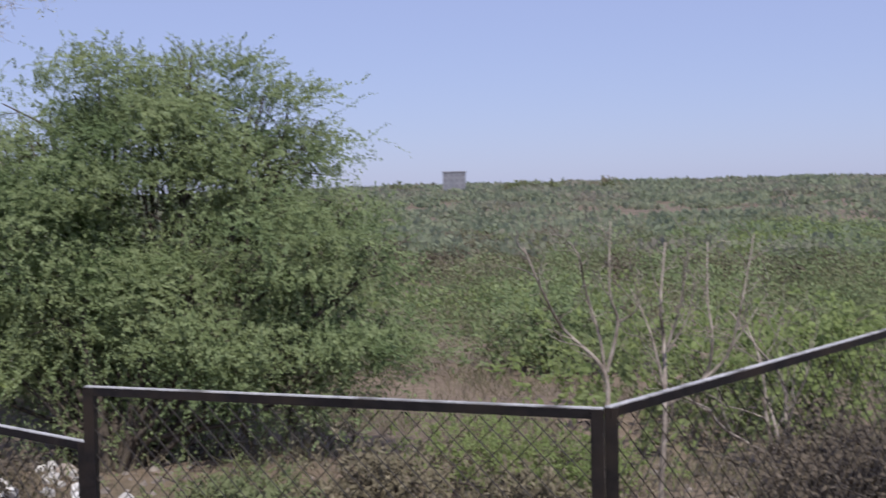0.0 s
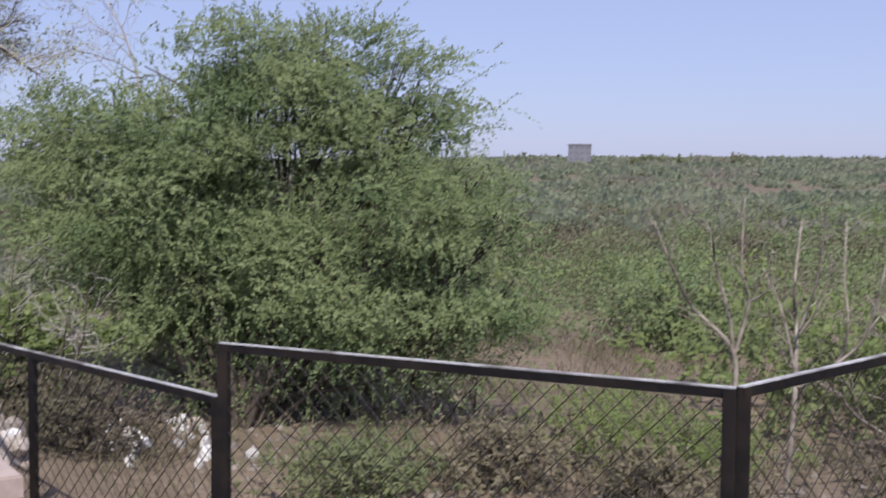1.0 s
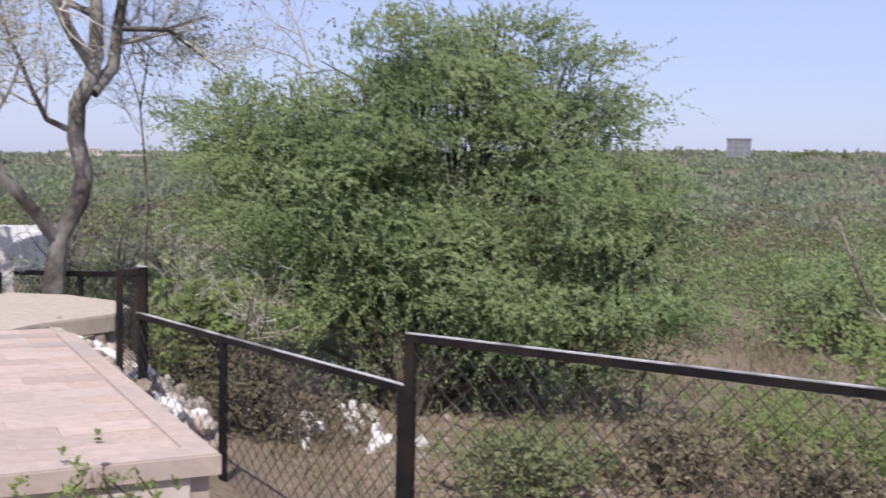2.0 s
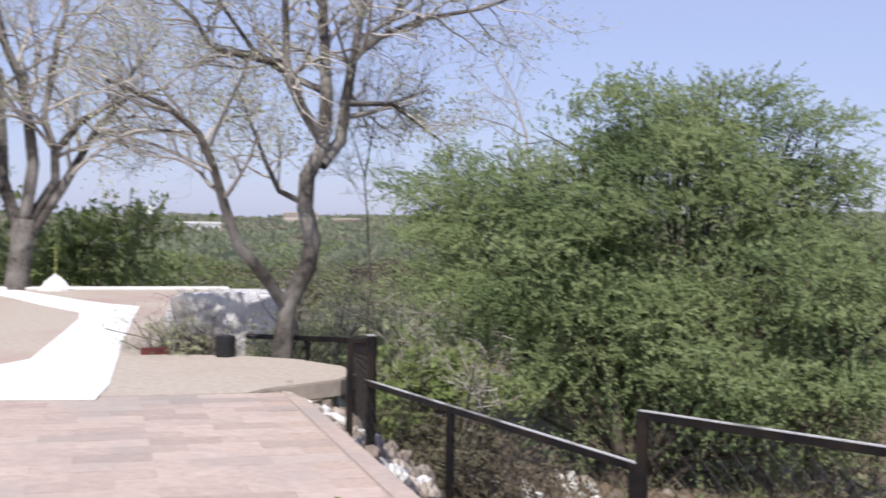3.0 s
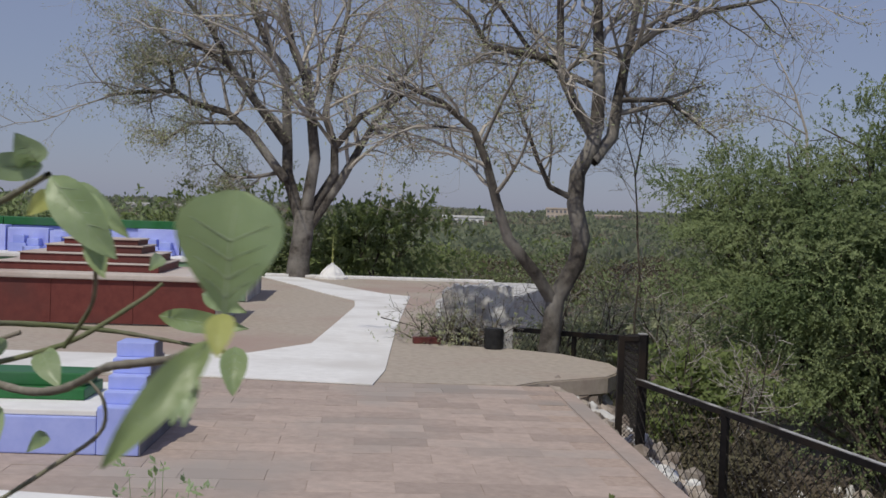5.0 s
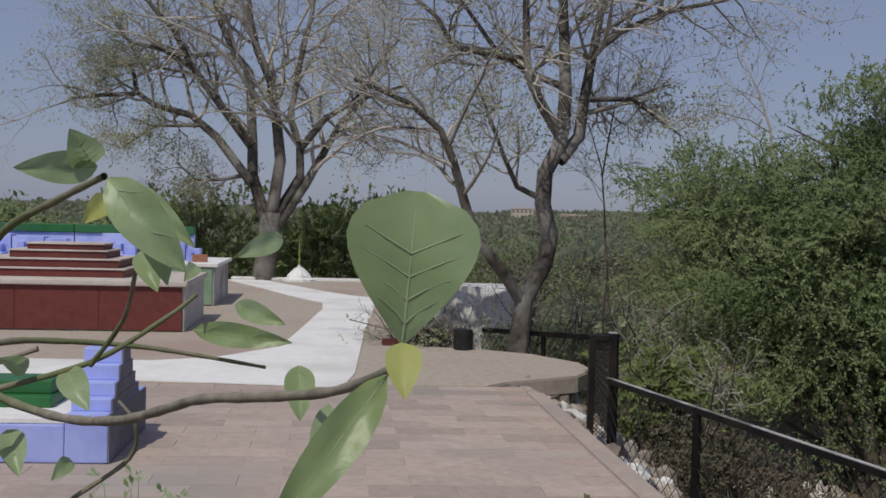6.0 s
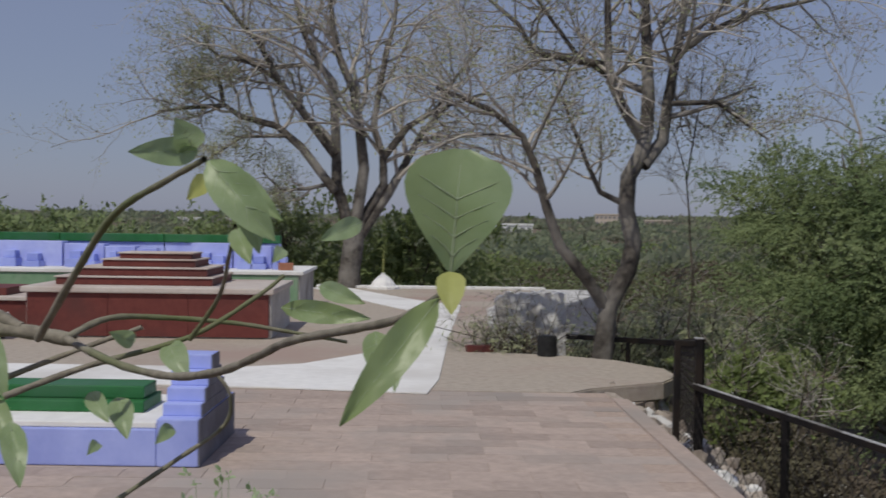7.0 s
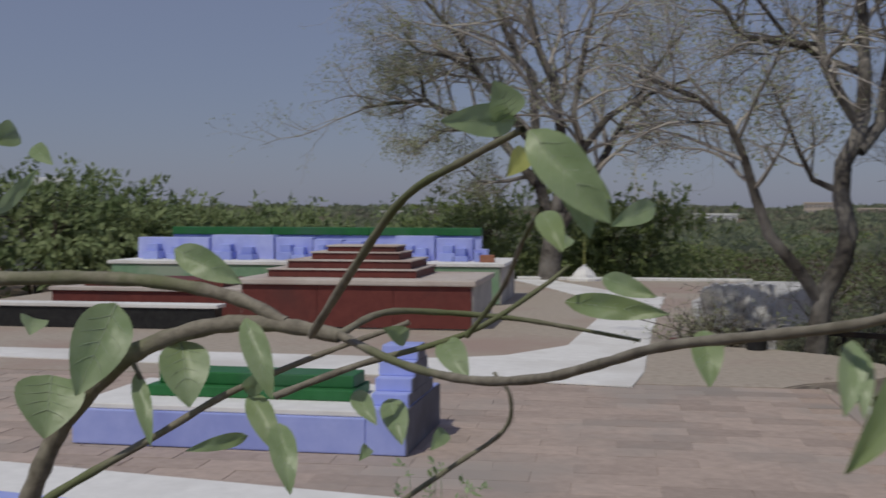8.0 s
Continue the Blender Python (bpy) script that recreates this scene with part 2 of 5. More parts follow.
def sprays(points, out, count, reach, leaf, rng, droop=0.35, flat=0.5):
    """Feathery leaf sprays: count blades along a short drooping twig from each point."""
    n = len(points)
    way = unit(out + 0.55 * rng.normal(size=(n, 3)) + np.array([0, 0, 0.25]))
    s = np.tile(np.linspace(0.05, 1, count), (n, 1)) + rng.normal(size=(n, count)) * 0.03
    ln = reach * (0.6 + 0.8 * rng.random(n))
    pos = points[:, None] + way[:, None] * (s * ln[:, None])[..., None]
    pos[..., 2] -= droop * (s ** 2) * ln[:, None]
    side = rng.normal(size=(n, count, 3))
    pos = pos + side * leaf * 0.55
    along = unit(way[:, None] * 0.8 + unit(side) * 0.9 - np.array([0, 0, 0.25]))
    pos, along = pos.reshape(-1, 3), along.reshape(-1, 3)
    k = leaf * (0.7 + 0.7 * rng.random(len(pos)))
    face = np.repeat(unit(out * 0.8 + np.array(sun_dir)), count, axis=0)
    return blades(pos, along, k * 1.8, k * 0.8, rng, flat, face)


# ---------- ground ----------
def ground_height(x, y):
    """Knoll under the terrace, falling to a wooded valley that rises again far off."""
    a, b = (x + y) * A45, (y - x) * A45
    r = np.hypot(x, y)
    over = np.clip(np.maximum(a - 2.2, np.maximum(b - 30, -a - 40)), 0, None)
    z = -0.42 - 0.75 * (1 - np.exp(-over / 1.6)) - 0.028 * np.clip(over - 4, 0, 60) - 0.012 * np.clip(over - 60, 0, 200)
    z = z + 6.2 * np.clip((r - 200) / 700, 0, 1.4)
    z = z + 10.0 * np.clip((x / np.maximum(r, 1) + 0.6) / 0.5, 0, 1) * np.clip((r - 200) / 700, 0, 1.2)
    z = z + 0.12 * np.sin(0.9 * x + 0.4) * np.cos(0.8 * y) * np.clip(over, 0, 1) + 0.5 * np.sin(0.05 * x) * np.sin(0.06 * y + 1) * np.clip(over / 40, 0, 1)
    return z


def build_ground():
    rs = np.concatenate([np.linspace(0, 30, 61), 30 * (2600 / 30) ** np.linspace(0.02, 1, 70)])
    ths = np.linspace(0, 2 * math.pi, 241)[:-1]
    R, T = np.meshgrid(rs, ths, indexing="ij")
    X, Y = R * np.cos(T), R * np.sin(T)
    Z = ground_height(X, Y)
    v = np.stack([X, Y, Z], -1).reshape(-1, 3)
    n = len(ths)
    f = []
    for i in range(len(rs) - 1):
        for j in range(n):
            f.append((i * n + j, (i + 1) * n + j, (i + 1) * n + (j + 1) % n, i * n + (j + 1) % n))
    me = bpy.data.meshes.new("ground")
    me.from_pydata(v.tolist(), [], f)
    me.update()
    for p in me.polygons:
        p.use_smooth = True
    me.materials.append(M_SOIL)
    return tagged(new("ground", me), "dry brown earth sloping from the terrace to the valley", "ground", kind="structure")


build_ground()


# ---------- terrace ----------
PAVE_R = 2.13          # right edge of the paving, in plaza coordinates


def uvpoly(pts):
    return [tuple(uv(a, b)[:2]) for a, b in pts]


terrace = mesh_ob("terrace", prism(uvpoly([(-11, 5.72), (PAVE_R, 5.72), (PAVE_R, 10.2), (1.85, 10.7), (1.5, 11.2), (1.1, 13), (1.1, 17.5), (2.6, 25), (3.5, 27.3), (-11, 27.3)]), -1.3, -0.045), M_STONEGREY)
tagged(terrace, "raised terrace of grey pink sandstone slabs around the tombs", "terrace", kind="structure")
kerb = mesh_ob("terrace_kerb", prism(uvpoly([(-0.4, 5.66), (PAVE_R + 0.05, 5.66), (PAVE_R + 0.05, 10.3), (PAVE_R - 0.12, 10.42), (PAVE_R - 0.12, 5.86), (-0.4, 5.86)]), -0.11, 0.004, 0.01), M_STONE)
tagged(kerb, "worn red sandstone edging along the terrace", "kerb", kind="structure")

# painted walk: a thin whitewashed screed on the paving
walk_strip = mesh_ob("white_walk", prism(uvpoly([(0.32, 10.5), (0.45, 11.5), (0.66, 15.8), (0.9, 19.5), (1.07, 22.0), (0.55, 22.6), (-0.1, 24.0), (-1.4, 27.2), (-2.3, 27.2), (-1.3, 24.4), (-0.66, 22.4), (0.02, 20.6),
    (0.04, 19.3), (-0.2, 16.2), (-0.41, 13.7), (-1.05, 12.62), (-1.7, 12.25), (-4.3, 12.35), (-9.5, 12.4), (-9.5, 11.9), (-4.4, 11.35), (-2.0, 10.85), (-1.2, 10.78)]), 0.0, 0.012), M_WHITE)
tagged(walk_strip, "whitewashed walkway painted across the stone terrace", "walkway", kind="structure")
apron = mesh_ob("paving_far", prism(uvpoly([(-11, 10.72), (1.7, 10.72), (1.95, 11.0), (2.75, 11.5), (3.02, 12.0), (3.0, 12.6), (2.6, 13.35), (2.0, 13.8), (1.35, 14.0), (1.25, 16.5), (1.6, 20), (2.6, 24), (3.6, 27.4), (-11, 27.4)]), -0.17, 0.0, 0.015), M_STONEGREY)
tagged(apron, "far paving of dusty grey sandstone", "paving", kind="structure")
parapet = mesh_ob("parapet", bbox(-2.2, 27.4, -0.5, 3.3, 27.75, 0.06, bevel=0.02), M_WHITE)
parapet.matrix_world = pose(0, 0, 0, 0, 0, 45)
tagged(parapet, "low whitewashed parapet at the terrace end", "parapet", kind="structure")


# ---------- tombs ----------
def blue_tomb(a, b, ln, dp, turn=0.0, label=""):
    """A painted tomb: blue kerb box, white slab, two green tiers, and a stepped blue head block at its right end."""
    t = thing("tomb", uv(a, b), label, "tomb", "painted tombs", rz=45 + turn)
    part("base", bbox(-ln, 0, 0, -0.272, dp, 0.245, bevel=0.012), M_BLUE, t, "blue painted base")
    part("top_slab", bbox(-ln + 0.015, 0.012, 0.247, -0.275, dp - 0.015, 0.285, bevel=0.008), M_WHITE, t, "whitewashed top slab")
    part("lower_tier", bbox(-ln + 0.38, dp * 0.30, 0.286, -0.45, dp * 0.70, 0.365, bevel=0.01), M_GREEN, t, "green painted lower tier")
    part("upper_tier", bbox(-ln + 0.44, dp * 0.37, 0.366, -0.47, dp * 0.64, 0.455, bevel=0.01), M_GREEN, t, "green painted upper tier")
    head = part("head_block", bbox(-0.27, 0.0, 0, 0.0, dp, 0.31, bevel=0.01), M_BLUE, t, "blue stepped head block")
    for k, (y0, y1, z0, z1) in enumerate(((0.10, 0.80, 0.31, 0.39), (0.19, 0.70, 0.39, 0.48), (0.28, 0.62, 0.48, 0.58), (0.36, 0.56, 0.58, 0.68))):
        st = part("step", bbox(-0.262, dp * y0, z0, -0.008, dp * y1, z1, bevel=0.008), M_BLUE, t)
        st.parent = head
        # thin slab over the right side that carries its shade as dark colour
        sf = part("shade_face", bbox(-0.007, dp * y0 + 0.004, z0, 0.0, dp * y1 - 0.004, z1 - 0.004), M_BLUESHADE, t)
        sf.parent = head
    # same painted shade on the lower right side
    sf = part("shade_face", bbox(0.001, 0.006, 0.0, 0.008, dp - 0.006, 0.304), M_BLUESHADE, t, "head block side coloured dark for shade")
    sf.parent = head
    return t


blue_tomb(-1.19, 7.22, 2.36, 1.24, -1.5, "blue painted tomb with white slab and green tiers on the terrace")


def low_tomb():
    t = thing("low_tomb", uv(-0.33, 4.89, -0.42), "low whitewashed tomb with blue painted sides below the terrace", "tomb", "painted tombs", rz=45 - 11)
    part("base", bbox(-3.4, -1.2, 0, 0, 0, 0.66, bevel=0.012), M_BLUE, t, "blue painted base")
    part("top_slab", bbox(-3.41, -1.21, 0.662, 0.01, 0.01, 0.715, bevel=0.01), M_WHITE, t, "whitewashed top slab")
    part("step", bbox(-3.2, -1.15, 0.716, -0.1, -0.62, 0.745, bevel=0.01), M_BLUE, t, "blue step")


low_tomb()


def red_tomb():
    t = thing("red_tomb", uv(-1.74, 15.24), "large dark red tomb with stepped tiers on a plastered plinth", "tomb", rz=45)
    part("plinth", bbox(-3.27, 0.04, 0, 0, 2.3, 0.60, bevel=0.015), M_PLASTER, t, "grey weathered plaster plinth")
    n = 3
    for k in range(n):
        x0, x1 = -3.25 + 3.22 * k / n, -3.25 + 3.22 * (k + 1) / n - 0.003
        part("panel", bbox(x0, 0.0, 0.02, x1, 0.045, 0.60, bevel=0.006), M_RED, t, "dark red painted panel")
    part("ledge", bbox(-3.33, -0.05, 0.60, 0.04, 2.36, 0.68, bevel=0.02), M_LEDGE, t, "pale stone ledge")
    for x0, x1, z0, z1, y0, y1 in ((-3.0, -0.86, 0.68, 0.80, 0.42, 2.1), (-2.76, -0.96, 0.80, 0.92, 0.58, 1.95), (-2.46, -1.16, 0.92, 1.03, 0.78, 1.8), (-2.26, -1.24, 1.03, 1.12, 0.92, 1.65)):
        tier = part("tier", bbox(x0, y0, z0, x1, y1, z1 - 0.02, bevel=0.01), M_RED, t, "dark red step")
        # sunlit tier top drawn as a pale slab, brightness put into its colour
        s = part("pale_top_slab", bbox(x0 - 0.02, y0 - 0.02, z1 - 0.02, x1 + 0.02, y1 + 0.02, z1, bevel=0.006), M_LEDGE, t)
        s.parent = tier
    return t


red_tomb()


def blue_enclosure():
    """A raised platform with blue tomb walls under green copings and stepped blue headstones before them."""
    t = thing("blue_enclosure", uv(-1.80, 19.6), "raised burial enclosure with blue walls and green coping", "enclosure", rz=45)
    part("plinth", bbox(-7.1, 0.0, 0, 0.0, 2.6, 0.66, bevel=0.01), M_PLASTER, t, "weathered grey plaster plinth")
    part("front_panel", bbox(-7.08, -0.03, 0.02, -0.03, -0.003, 0.655, bevel=0.006), M_GREENPALE, t, "faded green front panel")
    part("plinth_cap", bbox(-7.16, -0.06, 0.66, 0.06, 2.65, 0.72, bevel=0.01), M_WHITE, t, "whitewashed edge")
    for x0, x1, y, h in ((-7.0, -5.6, 0.95, 1.12), (-5.55, -4.35, 0.95, 1.17), (-4.33, -3.62, 1.0, 1.13), (-3.60, -3.06, 1.0, 1.09), (-3.04, -2.68, 1.0, 1.06), (-2.05, -1.32, 0.95, 1.17), (-1.30, -0.62, 1.0, 1.13), (-0.60, -0.36, 1.0, 0.93)):
        w = part("wall_panel", bbox(x0, y, 0.72, x1, y + 0.35, h, bevel=0.01), M_BLUEPALE, t, "pale blue wall panel")
        for k, f in enumerate((0.16, 0.5)):
            wd = min(0.30, (x1 - x0) * 0.42)
            q = x0 + (x1 - x0) * f
            for m, (dz0, dz1, inset) in enumerate(((0.0, 0.15, 0.0), (0.15, 0.28, 0.05))):
                z1 = 0.72 + dz1 - 0.05 * k
                if z1 < h:
                    st = part("headstone", bbox(q + inset, y - 0.34 + 0.1 * m, 0.72 + max(dz0 - 0.05 * k, 0), q + wd - inset, y - 0.003, z1, bevel=0.008), M_BLUE, t, "stepped blue headstone")
                    st.parent = w
    for x0, x1 in ((-6.6, -4.62), (-4.6, -2.7), (-2.68, -0.55)):
        w = part("back_wall", bbox(x0, 1.7, 0.72, x1, 1.9, 1.16, bevel=0.008), M_BLUEPALE, t, "pale blue back wall")
        c = part("coping", bbox(x0 - 0.005, 1.66, 1.162, x1 + 0.005, 1.94, 1.31, bevel=0.012), M_GREEN, t, "green coping")
        c.parent = w
    return t


blue_enclosure()


def low_red_tomb():
    t = thing("red_tomb", uv(-5.25, 15.6), "low dark red tomb with a pale edge behind a dark wall", "tomb", rz=45)
    part("base", bbox(-3.0, 0.5, 0, 0, 2.0, 0.42, bevel=0.01), M_RED, t)
    part("pale_top_slab", bbox(-3.04, 0.46, 0.42, 0.04, 2.04, 0.47, bevel=0.008), M_LEDGE, t, "pale stone edge slab")
    part("tier", bbox(-2.6, 0.75, 0.47, -0.4, 1.75, 0.58, bevel=0.01), M_RED, t)
    return t


brick_end = mesh_ob("brick", bbox(-0.13, -0.08, 0, 0.13, 0.08, 0.13, bevel=0.01), M_BRICK)
brick_end.matrix_world = Matrix.Translation(uv(-2.1, 20.1, 0.72)) @ pose(0, 0, 0, 0, 0, 50)
tagged(brick_end, "loose orange brick standing on the white plinth edge", "brick")

low_red_tomb()
lw = thing("low_wall", uv(-5.2, 14.75), "low dark wall with a whitewashed top", "wall", rz=45)
part("wall_body", bbox(-4.6, 0, 0, 0, 0.3, 0.29, bevel=0.01), M_BLACK, lw, "blackened wall face")
part("wall_top", bbox(-4.64, -0.03, 0.29, 0.04, 0.33, 0.34, bevel=0.01), M_WHITE, lw, "whitewashed top")


def dome_finial():
    t = thing("white_dome", uv(-0.6, 27.2, 0.0), "small ribbed white dome with a thin brass spire", "dome")
    bm = bmesh.new()
    prof = [(0.40, 0.0), (0.40, 0.05), (0.31, 0.08), (0.27, 0.15), (0.20, 0.23), (0.12, 0.30), (0.05, 0.34), (0.035, 0.38)]
    n = 24
    rings = []
    for r, z in prof:
        rings.append([bm.verts.new((r * (1 - 0.07 * (k % 2)) * math.cos(2 * math.pi * k / n), r * (1 - 0.07 * (k % 2)) * math.sin(2 * math.pi * k / n), z)) for k in range(n)])
    for r0, r1 in zip(rings, rings[1:]):
        for k in range(n):
            bm.faces.new((r0[k], r0[(k + 1) % n], r1[(k + 1) % n], r1[k]))
    bm.faces.new(rings[-1])
    part("dome", bm, M_WHITE, t, "ribbed white plaster dome")
    s = Soup()
    s.tube([(0, 0, 0.36), (0, 0, 0.55), (0, 0, 1.0)], [0.022, 0.016, 0.008], 6)
    o = s.ob("spire", M_YLEAF)
    o.parent = t
    for z in (0.5, 0.68):
        bm = bmesh.new()
        bmesh.ops.create_icosphere(bm, subdivisions=2, radius=0.035, matrix=Matrix.Translation((0, 0, z)))
        part("finial_ball", bm, M_YLEAF, t, smooth=True)


dome_finial()


# ---------- fence ----------
def bar(bm, p, q, w, h=None):
    """A square-section bar from p to q."""
    p, q = Vector(p), Vector(q)
    d = q - p
    m = Matrix.Translation((p + q) / 2) @ d.to_track_quat("Z", "Y").to_matrix().to_4x4() @ Matrix.Diagonal((w, h or w, d.length, 1))
    bmesh.ops.create_cube(bm, size=1, matrix=m)
    return bm


def chain_mesh(p, q, low_p, low_q, step=0.12):
    """Diagonal wires both ways over a panel whose top runs p-q and bottom low_p-low_q."""
    s = Soup()
    p, q, lp, lq = map(Vector, (p, q, low_p, low_q))
    w, h = (q - p).length, ((p - lp).length + (q - lq).length) / 2

    def at(x, y):
        t = x / w
        return p.lerp(q, t).lerp(lp.lerp(lq, t), y / h)

    k = -h
    while k < w:
        for sgn in (1, -1):
            x0, x1 = (k, k + h) if sgn > 0 else (k + h, k)
            lo, hi = sorted(((0 - x0) / (x1 - x0), (w - x0) / (x1 - x0)))
            lo, hi = max(lo, 0.0), min(hi, 1.0)
            if hi - lo > 0.004:
                s.tube([at(x0 + (x1 - x0) * t, h * t) for t in (lo, hi)], [0.003, 0.003], 3)
        k += step
    return s


def fence_panel(p, q, drop, label, mids=(), posts=(True, True), rail=0.034):
    """p, q: the rail's ends; drop: how far the posts go down at both ends."""
    f = thing("wire_fence", (0, 0, 0), label, "fence", "chain-link fence panels")
    p, q = Vector(p), Vector(q)
    lp, lq = p - Vector((0, 0, drop[0])), q - Vector((0, 0, drop[1]))
    part("rail", bar(bmesh.new(), p, q, rail, rail + 0.008), M_IRON, f, "black painted angle-iron rail")
    # pale strip along the black rail, a sun highlight put into its colour
    part("rail_glint", bar(bmesh.new(), p + Vector((0, 0, 0.023)), q + Vector((0, 0, 0.023)), 0.03, 0.008), M_PALESTEEL, f, "pale top strip coloured as sun glint")
    part("bottom_rail", bar(bmesh.new(), lp + Vector((0, 0, 0.12)), lq + Vector((0, 0, 0.12)), 0.04), M_IRON, f)
    along = (q - p).normalized()
    for use, a, b, s in ((posts[0], p, lp, 1), (posts[1], q, lq, -1)):
        if use:
            part("post", bar(bmesh.new(), a + along * 0.025 * s + Vector((0, 0, 0.02)), b + along * 0.025 * s, 0.055), M_IRON, f, "black iron post")
    for t in mids:
        part("post", bar(bmesh.new(), p.lerp(q, t), lp.lerp(lq, t), 0.045), M_IRON, f, "black iron post")
    o = chain_mesh(p - Vector((0, 0, 0.03)), q - Vector((0, 0, 0.03)), lp + Vector((0, 0, 0.12)), lq + Vector((0, 0, 0.12))).ob("wire_mesh", M_WIRE, False)
    o.parent = f
    o["label"] = "rusty diamond wire mesh"
    return f


FA, FM, FC = uv(2.4, 8.75), uv(3.12, 5.37), uv(4.32, 2.92)


def up(v, z):
    return Vector((v[0], v[1], z))


fence_panel(up(FA, 0.345), up(FM, 0.33), (1.5, 1.5), "black chain-link fence panel sloping along the terrace", (0.40,), (False, True))
fence_panel(up(FM, 0.617), up(FC, 0.645), (1.75, 1.65), "black chain-link fence panel facing the valley")
FD = FC + (uv(7.31, 3.25) - FC) * 1.5
FE = FC + (FD - FC).normalized() * 0.035
fence_panel(up(FE, 0.645), up(FD, 0.73), (1.65, 1.9), "black chain-link fence panel running out to the valley")
fence_panel(up(uv(2.44, 8.75), 0.70), up(uv(3.23, 13.2), 0.228), (1.7, 1.2), "black chain-link fence panel beside the ledge", (), (True, False), 0.05)
fence_panel(up(uv(3.23, 13.2), 0.228), up(uv(2.17, 15.8), 0.046), (1.2, 1.0), "black chain-link fence panel behind the bare tree", (0.35,), (False, True), 0.055)
gate_post = thing("fence_post", up(FA, 0.70), "thick black iron corner post of the fence", "post", rz=45)
part("post_body", bbox(0.0, -0.028, -1.75, 0.055, 0.028, 0.02, bevel=0.006), M_IRON, gate_post)
part("back_post", bbox(-0.165, -0.02, -1.75, -0.115, 0.03, 0.01, bevel=0.006), M_IRON, gate_post)
part("cross_bar", bbox(-0.165, -0.015, -0.035, 0.0, 0.025, 0.005, bevel=0.004), M_IRON, gate_post)
part("cap", bbox(-0.006, -0.034, 0.02, 0.061, 0.034, 0.03, bevel=0.004), M_PALESTEEL, gate_post, "pale steel cap")
gate_wire = chain_mesh((-0.115, 0, -0.035), (0, 0, -0.035), (-0.115, 0, -1.6), (0, 0, -1.6), 0.035).ob("wire_mesh", M_WIRE, False)
gate_wire.parent = gate_post


# ---------- trees ----------
class Tree:
    def __init__(self, seed):
        self.r = random.Random(seed)
        self.wood, self.twig = Soup(), Soup()
        self.tips = []

    def bend(self, p, d, length, n, curl, lift):
        pts = [Vector(p)]
        d = Vector(d).normalized()
        for _ in range(n):
            d = (d + Vector((self.r.gauss(0, curl), self.r.gauss(0, curl), self.r.gauss(0, curl) + lift))).normalized()
            pts.append(pts[-1] + d * (length / n))
        return pts

    def limb(self, p, d, length, rad, level, spread=0.8, lift=0.04, kids=(6, 7, 6), least=2):
        """A limb with its side shoots down to fine twigs."""
        n = 6 if level < 3 else 4
        pts = self.bend(p, d, length, n, 0.13 if level < 2 else 0.2, lift)
        self.along(pts, rad, level, spread, lift, kids, least)

    def along(self, pts, rad, level, spread=0.8, lift=0.04, kids=(6, 7, 6), least=2, start=0.25):
        n = len(pts) - 1
        radii = [rad * (1 - 0.72 * i / n) for i in range(n + 1)]
        soup, sides = (self.wood, 7 if level < 1 else 5) if level < 2 else (self.twig, 3)
        soup.tube(pts, [max(x, 0.003) for x in radii], sides)
        length = sum((pts[i + 1] - pts[i]).length for i in range(n))
        if level >= len(kids):
            self.tips.append(pts[-1])
            self.tips.append(pts[len(pts) // 2])
            return
        k = kids[level]
        for j in range(k):
            t = start + (1 - start) * (j + self.r.random()) / k
            i = min(int(t * n), n - 1)
            q = pts[i].lerp(pts[i + 1], t * n - i)
            d = (pts[i + 1] - pts[i]).normalized()
            side = Vector((self.r.gauss(0, 1), self.r.gauss(0, 1), self.r.gauss(0.1, 0.7))).normalized()
            side = (side - d * side.dot(d)).normalized()
            self.limb(q, d * (1 - spread * 0.45) + side * spread, length * self.r.uniform(0.30, 0.56), radii[i] * 0.55, level + 1, spread, lift, kids, least)

    def finish(self, name, at, label, wood_mat, twig_mat, leaf_mat=None, leaves=0, leaf=0.05, category="tree"):
        t = thing(name, (0, 0, 0), label, category)
        o = self.wood.ob("trunk", wood_mat)
        o.parent = t
        if self.twig.v:
            o = tagged(self.twig.ob("fine_twig", twig_mat), kind="stuff")
            o.parent = t
        if leaves:
            rng = np.random.default_rng(self.r.randrange(9999))
            tips = np.array([tuple(p) for p in self.tips])
            c = tips[rng.integers(0, len(tips), leaves)] + rng.normal(size=(leaves, 3)) * 0.10
            o = quads_ob("foliage", blades(c, unit(rng.normal(size=(leaves, 3))), leaf * (0.6 + rng.random(leaves)), leaf * 0.5, rng), leaf_mat)
            o.parent = t
        return t


def poly(*pts):
    return [uv(*p) for p in pts]


# the bare tree by the ledge
def limb_line(b, wander, seed, *pts):
    """A limb through (a, z) points that wanders a little in depth."""
    r = random.Random(seed)
    d, out = 0.0, []
    for a, z in pts:
        out.append(uv(a, b + d, z))
        d += r.uniform(-wander, wander)
    return out


tb = Tree(3)
B0 = 14.2
KB = (7, 13, 8, 4)
trunk = poly((2.52, B0, -0.5), (2.56, B0, 0.05), (2.62, B0, 0.6), (2.86, B0, 1.05), (2.92, B0, 1.38), (2.82, B0, 1.8), (2.84, B0, 2.2), (3.0, B0, 2.5), (3.06, B0, 2.8))
tb.wood.tube(trunk, [0.16, 0.135, 0.122, 0.115, 0.115, 0.11, 0.105, 0.10, 0.095], 10)
tb.along(limb_line(B0, 0.15, 1, (3.06, 2.75), (3.05, 3.29), (3.03, 4.0), (3.02, 4.6), (3.0, 5.6), (2.9, 6.6)), 0.095, 1, 0.85, kids=KB)
